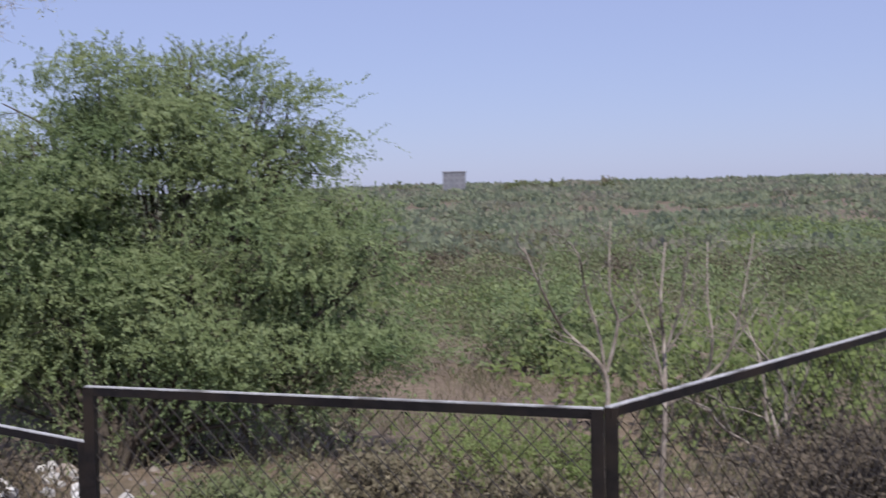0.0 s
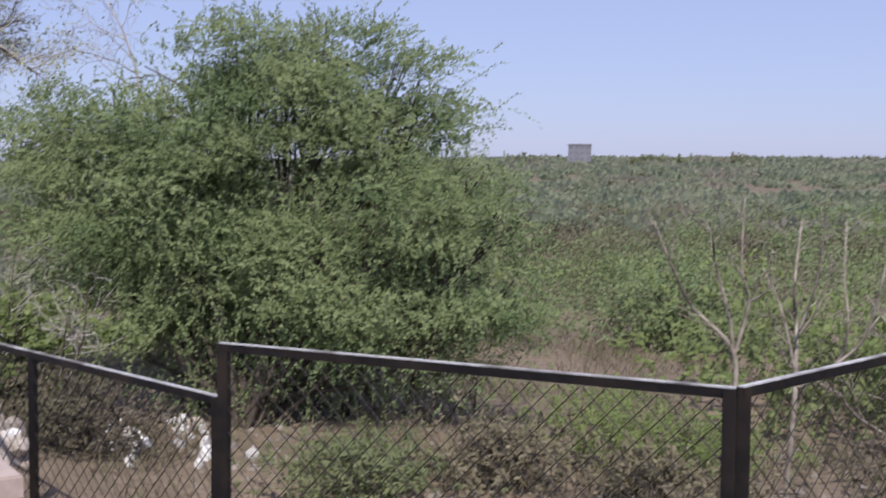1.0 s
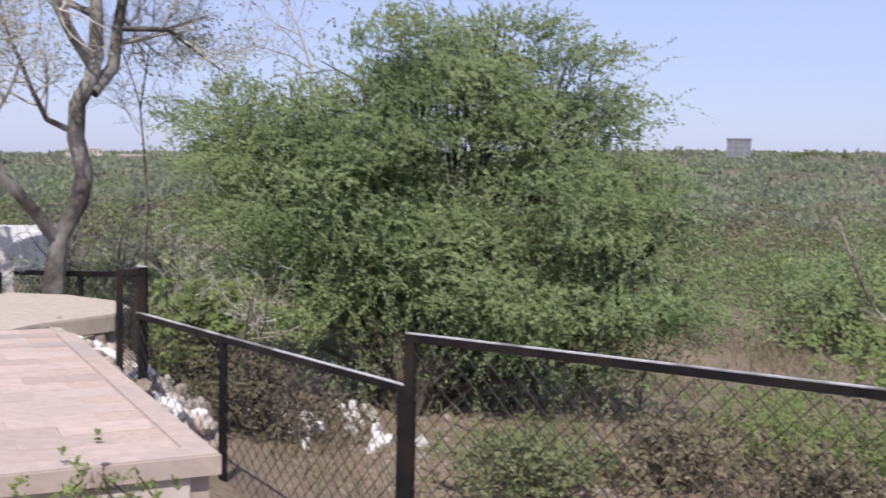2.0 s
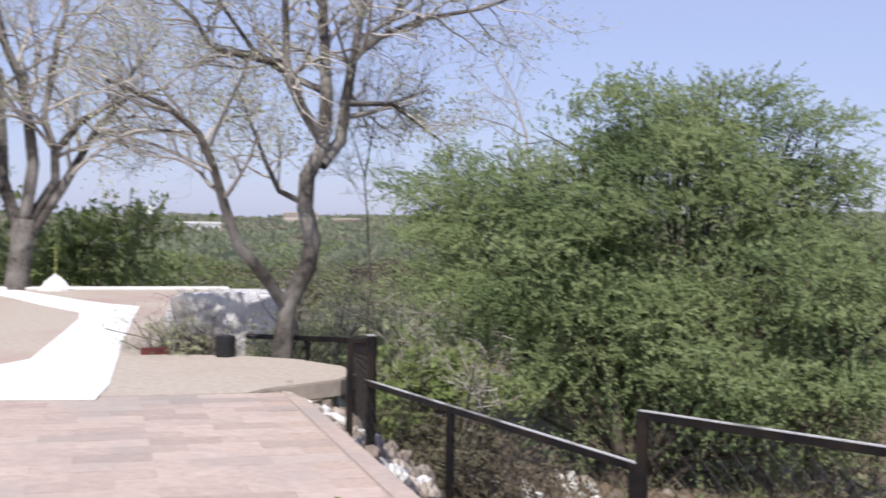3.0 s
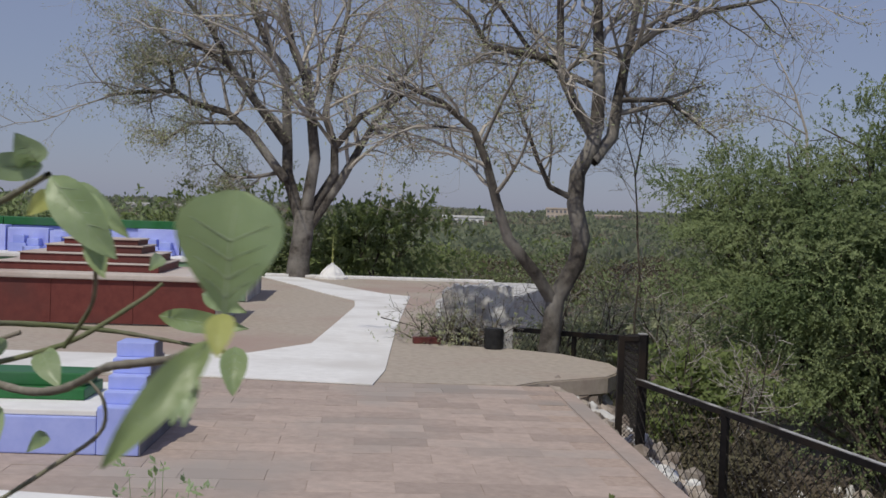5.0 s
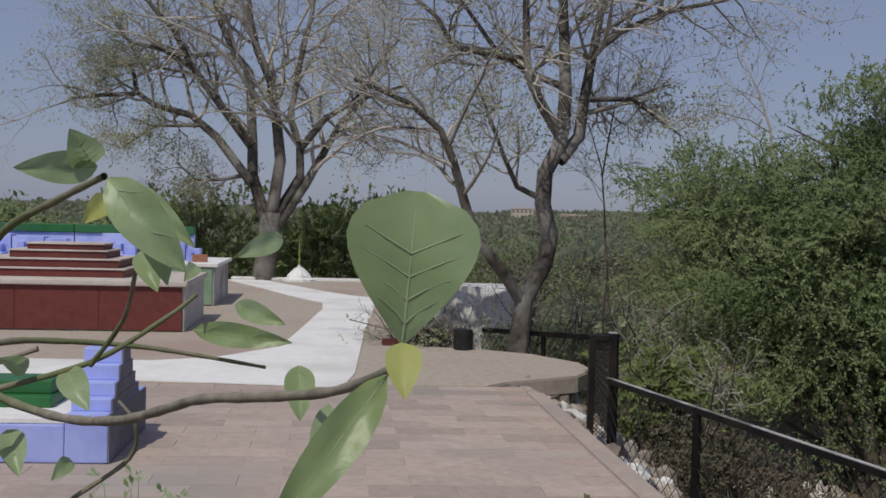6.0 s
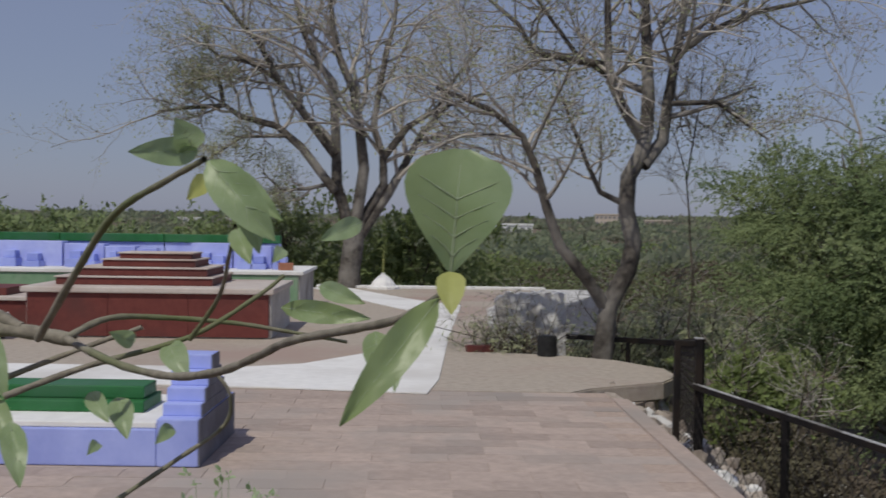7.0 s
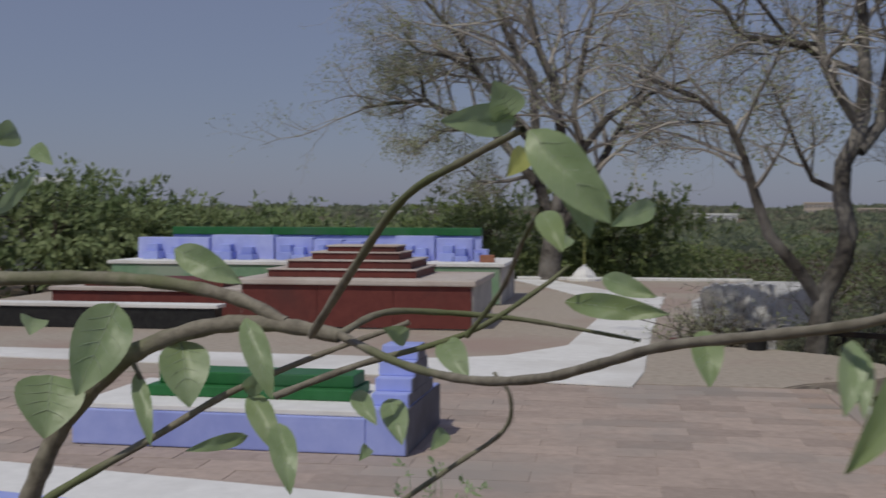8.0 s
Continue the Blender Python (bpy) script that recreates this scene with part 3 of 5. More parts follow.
tb.along(limb_line(B0, 0.15, 2, (3.02, 2.35), (3.29, 2.67), (3.37, 3.15), (3.45, 3.78), (3.51, 4.3), (3.6, 5.3), (3.75, 6.3)), 0.095, 1, 0.85, kids=KB)
tb.along(limb_line(B0, 0.2, 3, (3.47, 3.78), (3.74, 3.99), (4.27, 4.25), (5.06, 4.43), (5.6, 4.65)), 0.055, 1, 0.8, kids=KB)
tb.along(limb_line(B0, 0.15, 4, (3.0, 2.7), (2.79, 2.99), (2.59, 3.32), (2.53, 3.6), (2.48, 4.46), (2.41, 5.3), (2.3, 6.2)), 0.08, 1, 0.85, kids=KB)
tb.along(limb_line(B0, 0.2, 5, (2.53, 3.6), (2.04, 3.68), (1.65, 3.76), (1.45, 4.13), (1.06, 4.5), (0.7, 5.2)), 0.055, 1, 0.85, kids=KB)
tb.along(limb_line(B0, 0.2, 6, (3.03, 3.28), (2.58, 3.48), (2.18, 3.78), (1.63, 4.52), (1.3, 5.3)), 0.05, 1, 0.85, kids=KB)
tb.along(limb_line(B0, 0.15, 7, (2.81, 1.86), (2.48, 2.01), (2.3, 2.35), (2.12, 2.82), (1.9, 3.3)), 0.045, 1, 0.85, kids=KB)
tb.along(limb_line(B0, 0.2, 8, (3.37, 3.13), (3.91, 3.15), (4.27, 2.95), (4.57, 2.7)), 0.04, 1, 0.8, kids=KB)
tb.along(poly((2.60, B0, 0.55), (2.34, B0 - 0.2, 0.9), (1.95, B0 - 0.3, 1.35), (1.78, B0 - 0.4, 1.8), (1.62, B0 - 0.5, 2.3), (1.45, B0 - 0.6, 2.65), (1.05, B0 - 0.7, 2.95), (0.4, B0 - 0.8, 3.2)), 0.09, 1, 0.8, kids=KB, start=0.42)
tb.finish("bare_tree", None, "nearly leafless grey tree leaning beside the fence", M_BARK, M_TWIG, M_SPARSE, 9000, 0.05)

# thin sapling beside it
tp = Tree(5)
tp.wood.tube(poly((3.78, 14.9, -1.2), (3.84, 14.9, -0.4), (3.80, 14.9, 0.3), (3.85, 14.9, 0.9), (3.8, 14.9, 1.4)), [0.018, 0.016, 0.015, 0.014, 0.013], 6)
tp.along(limb_line(14.9, 0.1, 9, (3.8, 1.4), (3.78, 1.75), (3.72, 2.3), (3.54, 2.8), (3.4, 3.1)), 0.015, 1, 0.8, kids=KB)
tp.along(limb_line(14.9, 0.1, 10, (3.74, 2.2), (3.83, 2.8), (3.91, 3.3), (3.95, 4.1)), 0.013, 1, 0.8, kids=KB)
tp.finish("bare_sapling", None, "thin leafless sapling behind the fence", M_DARKBARK, M_TWIG)

# the wide bare tree at the terrace end
ta = Tree(11)
C0 = 27.6
KA = (7, 13, 8, 4)
ta.wood.tube(poly((-1.45, C0, -0.5), (-1.42, C0, 0.4), (-1.34, C0, 1.0), (-1.30, C0, 1.6)), [0.32, 0.26, 0.25, 0.25], 10)
for k, (rad, pts) in enumerate((
    (0.16, [(-1.40, 1.35), (-1.76, 2.46), (-1.78, 3.18), (-1.85, 4.27), (-1.91, 5.0), (-2.28, 5.43), (-2.66, 6.23), (-2.96, 7.5), (-3.2, 8.6)]),
    (0.16, [(-1.30, 1.4), (-1.09, 2.84), (-1.21, 3.84), (-1.37, 4.74), (-1.7, 5.45), (-1.85, 6.1), (-1.96, 6.9), (-2.1, 8.8)]),
    (0.13, [(-1.2, 1.5), (-0.63, 2.49), (-0.65, 3.22), (-0.89, 3.85), (-0.66, 5.32), (-0.41, 6.4), (-0.28, 8.2)]),
    (0.14, [(-1.2, 1.2), (-0.49, 2.31), (-0.14, 2.97), (0.29, 3.8), (0.91, 4.47), (1.9, 4.8)]),
    (0.10, [(-0.64, 3.13), (-0.07, 3.88), (0.64, 4.36), (1.08, 5.11), (1.7, 5.9)]),
    (0.12, [(-1.78, 2.3), (-2.59, 3.34), (-3.23, 3.86), (-4.13, 4.09), (-4.49, 4.35), (-5.3, 4.3), (-6.15, 4.2)]),
    (0.12, [(-1.8, 3.18), (-2.43, 3.98), (-3.17, 4.94), (-3.63, 5.82), (-4.27, 6.5), (-4.9, 7.2)]),
    (0.06, [(-1.85, 2.5), (-2.5, 2.36), (-3.1, 2.33), (-3.6, 2.75)]),
    (0.06, [(-2.96, 3.64), (-4.02, 3.56), (-4.7, 3.05)]),
    (0.07, [(-4.49, 4.4), (-4.6, 5.0), (-5.1, 4.95), (-5.6, 4.8)]),
    (0.07, [(-3.17, 4.94), (-3.89, 5.36), (-4.6, 5.51), (-5.2, 5.9)]),
)):
    ta.along(limb_line(C0, 0.25, 20 + k, *pts), rad, 1, 0.8, -0.01, KA, start=0.25)
ta.finish("bare_tree", None, "wide spreading bare tree beyond the parapet", M_BARK, M_TWIG, M_SPARSE, 26000, 0.06)

# snag above the thorn tree, and the dead shrub beyond the fence
ts = Tree(21)
ts.wood.tube([(-6.9, 16.5, -1.7), (-6.93, 16.47, 0.5), (-6.95, 16.45, 2.3)], [0.06, 0.045, 0.03], 6)
ts.along([Vector((-6.95, 16.45, 2.3)), Vector((-6.98, 16.4, 3.0)), Vector((-7.15, 16.3, 3.6)), Vector((-7.45, 16.1, 4.3))], 0.028, 1, 0.9, kids=(4, 9, 5, 4), start=0.2)
ts.finish("bare_sapling", None, "thin leafless branches rising behind the thorn tree", M_TWIG, M_TWIG)


def dead_shrub(x, y, h, seed, label):
    t = Tree(seed)
    z = float(ground_height(np.array(x), np.array(y))) - 0.05
    for k in range(5):
        a = t.r.uniform(0, 6.28)
        d = Vector((math.cos(a) * 0.38, math.sin(a) * 0.3, 1.0))
        t.along(t.bend((x + 0.06 * math.cos(a), y + 0.06 * math.sin(a), z), d, h * t.r.uniform(0.7, 1.05), 8, 0.17, 0.06), 0.024, 1, 0.55, 0.08, (4, 4, 3), start=0.35)
    return t.finish("dead_shrub", None, label, M_DRYTWIG, M_DRYTWIG, category="shrub")


def dead_stems(y, seed, label, *stems):
    """A leafless shrub of upright stems, each through (x, z) places, with short side twigs."""
    t = Tree(seed)
    for rad, pts in stems:
        line = smooth_line([(px, y + t.r.uniform(-0.1, 0.1) * k, pz) for k, (px, pz) in enumerate(pts)], 4)
        n = len(line) - 1
        t.wood.tube(line, [1.25 * rad * (1 - 0.72 * i / n) for i in range(n + 1)], 6)
        for i in range(n // 3, n):
            d = (line[i + 1] - line[i]).normalized()
            side = Vector((t.r.gauss(0, 1), t.r.gauss(0, 1), t.r.gauss(0.2, 0.6))).normalized()
            t.limb(line[i], d + side * 0.8, t.r.uniform(0.12, 0.36), rad * 0.35, 2, 0.7, 0.05, (4, 4, 3))
    return t.finish("dead_shrub", None, label, M_DRYTWIG, M_DRYTWIG, category="shrub")


dead_stems(9.6, 31, "leafless pale shrub with spreading stems beyond the fence",
    (0.020, [(1.25, -1.25), (1.26, -0.36), (1.26, 0.16), (0.94, 0.49), (0.76, 0.86), (0.63, 1.19)]), (0.013, [(1.26, 0.16), (1.23, 0.42), (1.12, 0.82), (1.07, 1.08), (0.99, 1.21)]),
    (0.014, [(1.28, 0.16), (1.37, 0.55), (1.30, 0.82), (1.32, 1.37)]), (0.009, [(1.37, 0.55), (1.53, 0.69), (1.46, 1.04)]))
dead_stems(9.6, 32, "tall leafless pale shrub with upright stems beyond the fence",
    (0.022, [(1.68, -1.28), (1.69, -0.83), (1.73, -0.13), (1.76, 0.38), (1.71, 0.67), (1.78, 1.18)]), (0.011, [(1.76, 0.35), (1.87, 0.71), (1.90, 1.07)]),
    (0.014, [(1.73, -0.13), (2.05, 0.09), (2.10, 0.42), (2.08, 0.75), (2.13, 1.18)]), (0.012, [(2.05, 0.09), (2.24, 0.31), (2.33, 0.78), (2.43, 1.25)]),
    (0.010, [(1.73, 0.02), (1.62, 0.49), (1.48, 0.82)]), (0.008, [(2.24, 0.31), (2.47, 0.64)]), (0.009, [(1.76, 0.31), (1.94, 0.60), (2.01, 0.96)]))
dead_shrub(3.1, 11.4, 2.2, 33, "tall leafless grey shrub on the slope")


def leafy(name, lobes, trunk_at, n, leaf, seed, label, material=None, count=16, reach=0.55, category="tree", inner=0.75, clump=1.0, per_clump=48):
    """A leafy crown of feathery sprays on a forked trunk."""
    rng = np.random.default_rng(seed)
    t = thing(name, (0, 0, 0), label, category)
    s = Soup()
    tx, ty = trunk_at
    tz = float(ground_height(np.array(tx), np.array(ty)))
    r = random.Random(seed)
    for lb in lobes:
        c = Vector(lb[:3])
        p0 = Vector((tx + r.gauss(0, 0.08), ty + r.gauss(0, 0.08), tz - 0.1))
        m = p0.lerp(c, 0.5) + Vector((r.gauss(0, 0.2), r.gauss(0, 0.2), -0.1))
        rad = 0.05 * min(1.0, max(lb[3:6])) ** 1.3
        s.tube([p0, p0.lerp(m, 0.5) + Vector((0, 0, 0.15)), m, c, c + Vector((r.gauss(0, 0.3), r.gauss(0, 0.3), lb[5] * 0.6))], [rad, rad * 0.8, rad * 0.65, rad * 0.4, 0.008], 6)
        for k in range(7):
            d = Vector((r.gauss(0, 1), r.gauss(0, 1), r.gauss(0.3, 0.8))).normalized()
            e = c + Vector((d.x * lb[3], d.y * lb[4], d.z * lb[5])) * 0.9
            s.tube([m.lerp(c, r.random()), c.lerp(e, 0.5) + Vector((0, 0, 0.1)), e], [rad * 0.35, rad * 0.22, 0.005], 4)
    o = s.ob("trunk", M_DARKBARK)
    o.parent = t
    k = max(n // per_clump, 12)
    c, cout = lobes_points(lobes, k, rng, inner)
    which = rng.integers(0, k, n)
    p = c[which] + rng.normal(size=(n, 3)) * np.array([0.27, 0.27, 0.08]) * clump
    q, qout = lobes_points(lobes, n // 5, rng, 0.2)
    p, out = np.concatenate([p, q]), np.concatenate([unit(cout[which] + np.array([0, 0, 0.3])), qout])
    o = quads_ob("crown", sprays(p, out, count, reach, leaf, rng), material or M_LEAF)
    o.parent = t
    return t


thorn_tree = leafy("thorn_tree", [
    (-3.95, 13.0, 2.95, 0.50, 0.8, 0.44), (-3.1, 13.0, 2.95, 0.55, 0.8, 0.44), (-2.45, 13.1, 2.6, 0.62, 0.8, 0.44), (-2.0, 13.1, 2.4, 0.38, 0.6, 0.28), (-1.70, 13.0, 2.35, 0.18, 0.4, 0.14),
    (-4.75, 13.0, 2.5, 0.75, 0.9, 0.45), (-5.6, 12.9, 2.28, 0.7, 0.9, 0.44), (-6.3, 12.8, 2.0, 0.55, 0.8, 0.42), (-6.75, 12.8, 1.85, 0.35, 0.6, 0.35),
    (-2.05, 13.0, 2.12, 0.5, 0.6, 0.26), (-2.6, 13.0, 2.05, 0.75, 0.8, 0.4), (-3.5, 12.9, 2.55, 0.8, 0.9, 0.4), (-2.2, 12.7, 1.75, 0.9, 0.8, 0.35), (-3.9, 12.6, 1.7, 1.0, 0.8, 0.4), (-5.2, 12.5, 2.0, 0.9, 0.8, 0.4),
    (-3.3, 13.0, 2.2, 1.2, 1.1, 0.6), (-4.4, 12.8, 1.9, 1.2, 1.1, 0.6), (-5.5, 12.6, 1.6, 1.1, 1.0, 0.6), (-6.2, 12.5, 1.3, 0.55, 0.8, 0.45),
    (-3.2, 12.3, 1.4, 1.3, 1.0, 0.6), (-2.1, 12.3, 1.2, 1.1, 0.9, 0.55), (-4.6, 12.0, 1.1, 1.2, 0.9, 0.55), (-5.5, 12.1, 0.85, 0.75, 0.8, 0.45),
    (-1.3, 12.4, 1.35, 0.65, 0.8, 0.4), (-0.9, 12.4, 0.95, 0.45, 0.7, 0.42), (-1.4, 12.2, 0.55, 0.9, 0.8, 0.5), (-0.95, 12.2, 0.2, 0.45, 0.6, 0.38), (-1.6, 12.4, 0.0, 0.8, 0.6, 0.35),
    (-3.9, 11.9, 0.75, 1.0, 0.7, 0.4), (-2.8, 11.8, 0.7, 1.0, 0.7, 0.4), (-5.1, 12.2, 0.4, 0.8, 0.7, 0.4), (-4.0, 12.5, 0.2, 1.0, 0.6, 0.35), (-2.6, 12.5, 0.15, 1.0, 0.6, 0.4),
    (-3.9, 11.6, 0.30, 1.0, 0.6, 0.35), (-2.7, 11.6, 0.20, 1.0, 0.6, 0.35), (-1.9, 11.8, 0.0, 0.8, 0.6, 0.35), (-4.9, 11.8, 0.10, 0.7, 0.6, 0.3), (-3.3, 11.7, -0.05, 0.8, 0.5, 0.3)],
    (-3.4, 11.4), 14500, 0.0195, 7, "broad dense green thorn tree beside the fence", count=24, reach=0.30, clump=0.95, per_clump=62)
bole = Soup()
for k, (dx, lean, rad) in enumerate(((-0.14, -0.3, 0.075), (0.05, 0.12, 0.085))):
    bole.tube([(-3.4 + dx, 11.3, -1.5), (-3.4 + dx * 1.3 + 0.03, 11.32, -0.9), (-3.4 + dx + lean * 0.4, 11.4 + 0.1 * k, -0.35), (-3.4 + dx + lean, 11.6 + 0.2 * k, 0.3), (-3.4 + dx + lean * 1.6, 12.0 + 0.3 * k, 0.8)], [rad * 1.3, rad, rad * 0.85, rad * 0.7, rad * 0.4], 9)
bole = bole.ob("bole", M_DARKBARK)
bole.parent = thorn_tree


def patch(x, y):
    """How green the slope is: below about -0.5 bare and brown, above 0.9 fresh and bright."""
    return math.sin(0.12 * x + 1.7 * math.sin(0.05 * y)) + math.sin(0.075 * y + 0.9 * math.sin(0.07 * x + 2))


def scatter(name, label, lobes_fn, n_bush, per, leaf_of, seed, material, category, zone=(-9, 9)):
    """Scrub or woods joined into one mass: many uneven bushes of leaf blades that follow the ground."""
    rng = np.random.default_rng(seed)
    out = []
    for _ in range(n_bush):
        for _ in range(60):
            x, y, w, h = lobes_fn(rng)
            bare = math.hypot(x - 0.7, (y - 14.8) * 0.8) < 3.0 + w * 0.5      # an open patch of earth below the fence
            behind = not ((x + y) * A45 < 3.6 + w * 1.6 and (y - x) * A45 < 30.5 + w * 1.6)
            if behind and not bare and zone[0] <= patch(x, y) <= zone[1]:
                break
        else:
            continue
        z = float(ground_height(np.array(x), np.array(y)))
        k = rng.integers(2, 5)
        lobes = [(x + rng.normal() * w * 0.38, y + rng.normal() * w * 0.38, z + h * rng.uniform(0.25, 0.6), w * rng.uniform(0.45, 0.75), w * rng.uniform(0.45, 0.75), h * rng.uniform(0.3, 0.5)) for _ in range(k)]
        p, o = lobes_points(lobes, per, rng, 0.55)
        lf = leaf_of(math.hypot(x, y))
        along = unit(o + rng.normal(size=o.shape) * 0.7)
        s = lf * (0.6 + 0.8 * rng.random(per))
        out.append(blades(p, along, s * 1.4, s * 0.85, rng, face=o + np.array([0, 0, 0.3])))
    ob = quads_ob(name, np.concatenate(out), material)
    return tagged(ob, label, category, kind="stuff")


def polar(rng, r0, r1, b0, b1):
    r = r0 * (r1 / r0) ** rng.random()
    b = math.radians(rng.uniform(b0, b1))
    return r, -r * math.sin(b), r * math.cos(b)


def scrub_place(rng):
    r, x, y = polar(rng, 15, 130, -32, 52)
    k = 0.8 + r / 60
    return x, y, rng.uniform(0.7, 1.9) * k, rng.uniform(0.4, 1.05) * k


def forest_place(rng):
    r, x, y = polar(rng, 70, 1400, -35, 88)
    return x, y, rng.uniform(1.2, 2.8) * (1 + r / 105), rng.uniform(1.3, 2.4) * (1 + r / 700)


def brush_place(rng):
    r, x, y = polar(rng, 13.5, 130, -34, 40)
    return x, y, rng.uniform(0.5, 1.2) * (1 + r / 60), rng.uniform(0.25, 0.7) * (1 + r / 50)


def bright_place(rng):
    r, x, y = polar(rng, 30, 130, -32, 52)
    return x, y, rng.uniform(1.2, 3.0) * (0.6 + r / 80), rng.uniform(0.7, 1.4) * (0.6 + r / 80)


def tall_place(rng):
    r, x, y = polar(rng, 18, 110, -32, 40)
    return x, y, rng.uniform(0.9, 1.9) * (1 + r / 70), rng.uniform(0.9, 1.7) * (1 + r / 80)


scatter("scrub", "grey-green thorny scrub covering the slope and valley", scrub_place, 360, 760, lambda r: 0.014 + r * 0.0015, 41, M_SCRUB, "scrub", (-0.7, 9))
scatter("dry_brush", "brown dry brush between the shrubs", brush_place, 330, 260, lambda r: 0.025 + r * 0.0018, 44, M_BROWN, "scrub", (-9, 0.1))
scatter("tall_scrub", "taller dull green thorn bushes dotted over the slope", tall_place, 95, 760, lambda r: 0.014 + r * 0.0015, 45, M_LEAF, "scrub", (-0.4, 9))
scatter("bright_scrub", "yellow-green bushes scattered through the scrub", bright_place, 110, 380, lambda r: 0.03 + r * 0.0019, 43, M_LEAFB, "scrub", (0.9, 9))
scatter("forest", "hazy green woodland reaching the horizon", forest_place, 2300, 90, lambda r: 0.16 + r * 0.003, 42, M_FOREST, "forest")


def ridge_place(rng):
    r, x, y = polar(rng, 450, 1500, -35, 35)
    return x, y, rng.uniform(14, 30), rng.uniform(3, 6)


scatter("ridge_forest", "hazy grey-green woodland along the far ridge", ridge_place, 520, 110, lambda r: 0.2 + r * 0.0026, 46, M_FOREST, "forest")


# ---------- rubble, stones and clutter by the terrace ----------
def rock(rng, size, squash=0.7):
    bm = bmesh.new()
    bmesh.ops.create_icosphere(bm, subdivisions=1, radius=size)
    sx, sy, sz = rng.uniform(0.8, 1.3), rng.uniform(0.7, 1.1), rng.uniform(0.5, 0.9) * squash + 0.2
    for v in bm.verts:
        k = rng.uniform(0.78, 1.12)
        v.co = Vector((v.co.x * sx * k, v.co.y * sy * k, v.co.z * sz * k))
    return bm


rr = random.Random(8)
rock_meshes = []
for k in range(8):
    bm = rock(rr, 0.13)
    me = bpy.data.meshes.new("stone")
    bm.to_mesh(me)
    bm.free()
    me.materials.append(M_RUBBLE if k < 5 else M_RUBBLEW)
    rock_meshes.append(me)

rubble_wall = mesh_ob("rubble_wall", prism(uvpoly([(1.3, 10.6), (1.9, 10.3), (2.2, 10.35), (2.1, 10.75), (2.5, 11.3), (2.75, 11.8), (2.7, 12.5), (2.3, 13.2), (1.3, 13.6)]), -1.3, -0.18), M_RUBBLE)
tagged(rubble_wall, "broken rubble core of the terrace wall", "wall", kind="structure")


def heap_height(a, b):
    return -0.07 - 0.50 * max(a - 2.08, 0) - 0.06 * math.sin(9 * b + 4 * a)


bm = bmesh.new()
g = [[bm.verts.new(uv(2.02 + 0.1 * i, 8.5 + 0.16 * j, heap_height(2.02 + 0.1 * i, 8.5 + 0.16 * j) - (0.4 if j in (0, 21) or i == 11 else 0) + rr.uniform(-0.03, 0.03))) for i in range(12)] for j in range(22)]
for j in range(21):
    for i in range(11):
        bm.faces.new((g[j][i], g[j][i + 1], g[j + 1][i + 1], g[j + 1][i]))
ex = bmesh.ops.extrude_face_region(bm, geom=bm.faces[:])
for v in ex["geom"]:
    if isinstance(v, bmesh.types.BMVert):
        v.co.z = -1.6
bmesh.ops.recalc_face_normals(bm, faces=bm.faces)
heap = part("rubble_heap", bm, M_RUBBLE, rubble_wall, "loose rubble spilling from the wall")
for k in range(190):
    if k < 140:
        b = rr.uniform(8.6, 11.6)
        a = 2.2 + 0.75 * rr.random()
        z = heap_height(a, b) - 0.01
    else:
        w = rr.random()
        a, b = 2.05 + 0.8 * w + rr.uniform(-0.1, 0.12), 10.4 + 1.5 * w
        z = rr.uniform(-0.75, -0.30)
    white = rr.random() < (0.45 if b < 10.6 else 0.15)
    st = new("stone", rock_meshes[rr.choice([5, 6, 7]) if white else rr.randrange(5)])
    st.parent = rubble_wall
    st.matrix_world = Matrix.Translation(uv(a, b, z)) @ Euler((rr.random() * 6, rr.random() * 6, rr.random() * 6)).to_matrix().to_4x4() @ Matrix.Scale(rr.uniform(0.5, 1.15), 4)

front_wall = mesh_ob("retaining_wall", prism(uvpoly([(-0.3, 5.69), (2.02, 5.69), (2.02, 5.78), (-0.3, 5.78)]), -0.6, -0.112), M_LEDGE)
tagged(front_wall, "cream plastered face of the terrace", "wall", kind="structure")


def broken_wall():
    """A limewashed end of wall: upright at one end, crumbling away at the other, with a pitted face."""
    t = thing("broken_wall", uv(1.25, 14.9, -0.3), "crumbling limewashed wall overgrown with dry twigs", "wall", rz=45)
    bm = bmesh.new()
    nx, nz = 26, 14
    r = random.Random(17)
    tops = [0.99 - 0.10 * max(0, 1 - i / 5) + r.uniform(-0.02, 0.02) for i in range(nx + 1)]
    g = [[bm.verts.new((0.93 * i / nx, r.uniform(-0.006, 0.006), tops[i] * k / nz)) for i in range(nx + 1)] for k in range(nz + 1)]
    for k in range(nz):
        for i in range(nx):
            bm.faces.new((g[k][i], g[k][i + 1], g[k + 1][i + 1], g[k + 1][i]))
    ex = bmesh.ops.extrude_face_region(bm, geom=bm.faces[:])
    for v in ex["geom"]:
        if isinstance(v, bmesh.types.BMVert):
            v.co.y = 0.30 + r.uniform(-0.02, 0.02)
    bmesh.ops.recalc_face_normals(bm, faces=bm.faces)
    part("wall_face", bm, M_LIMEWALL, t)


broken_wall()


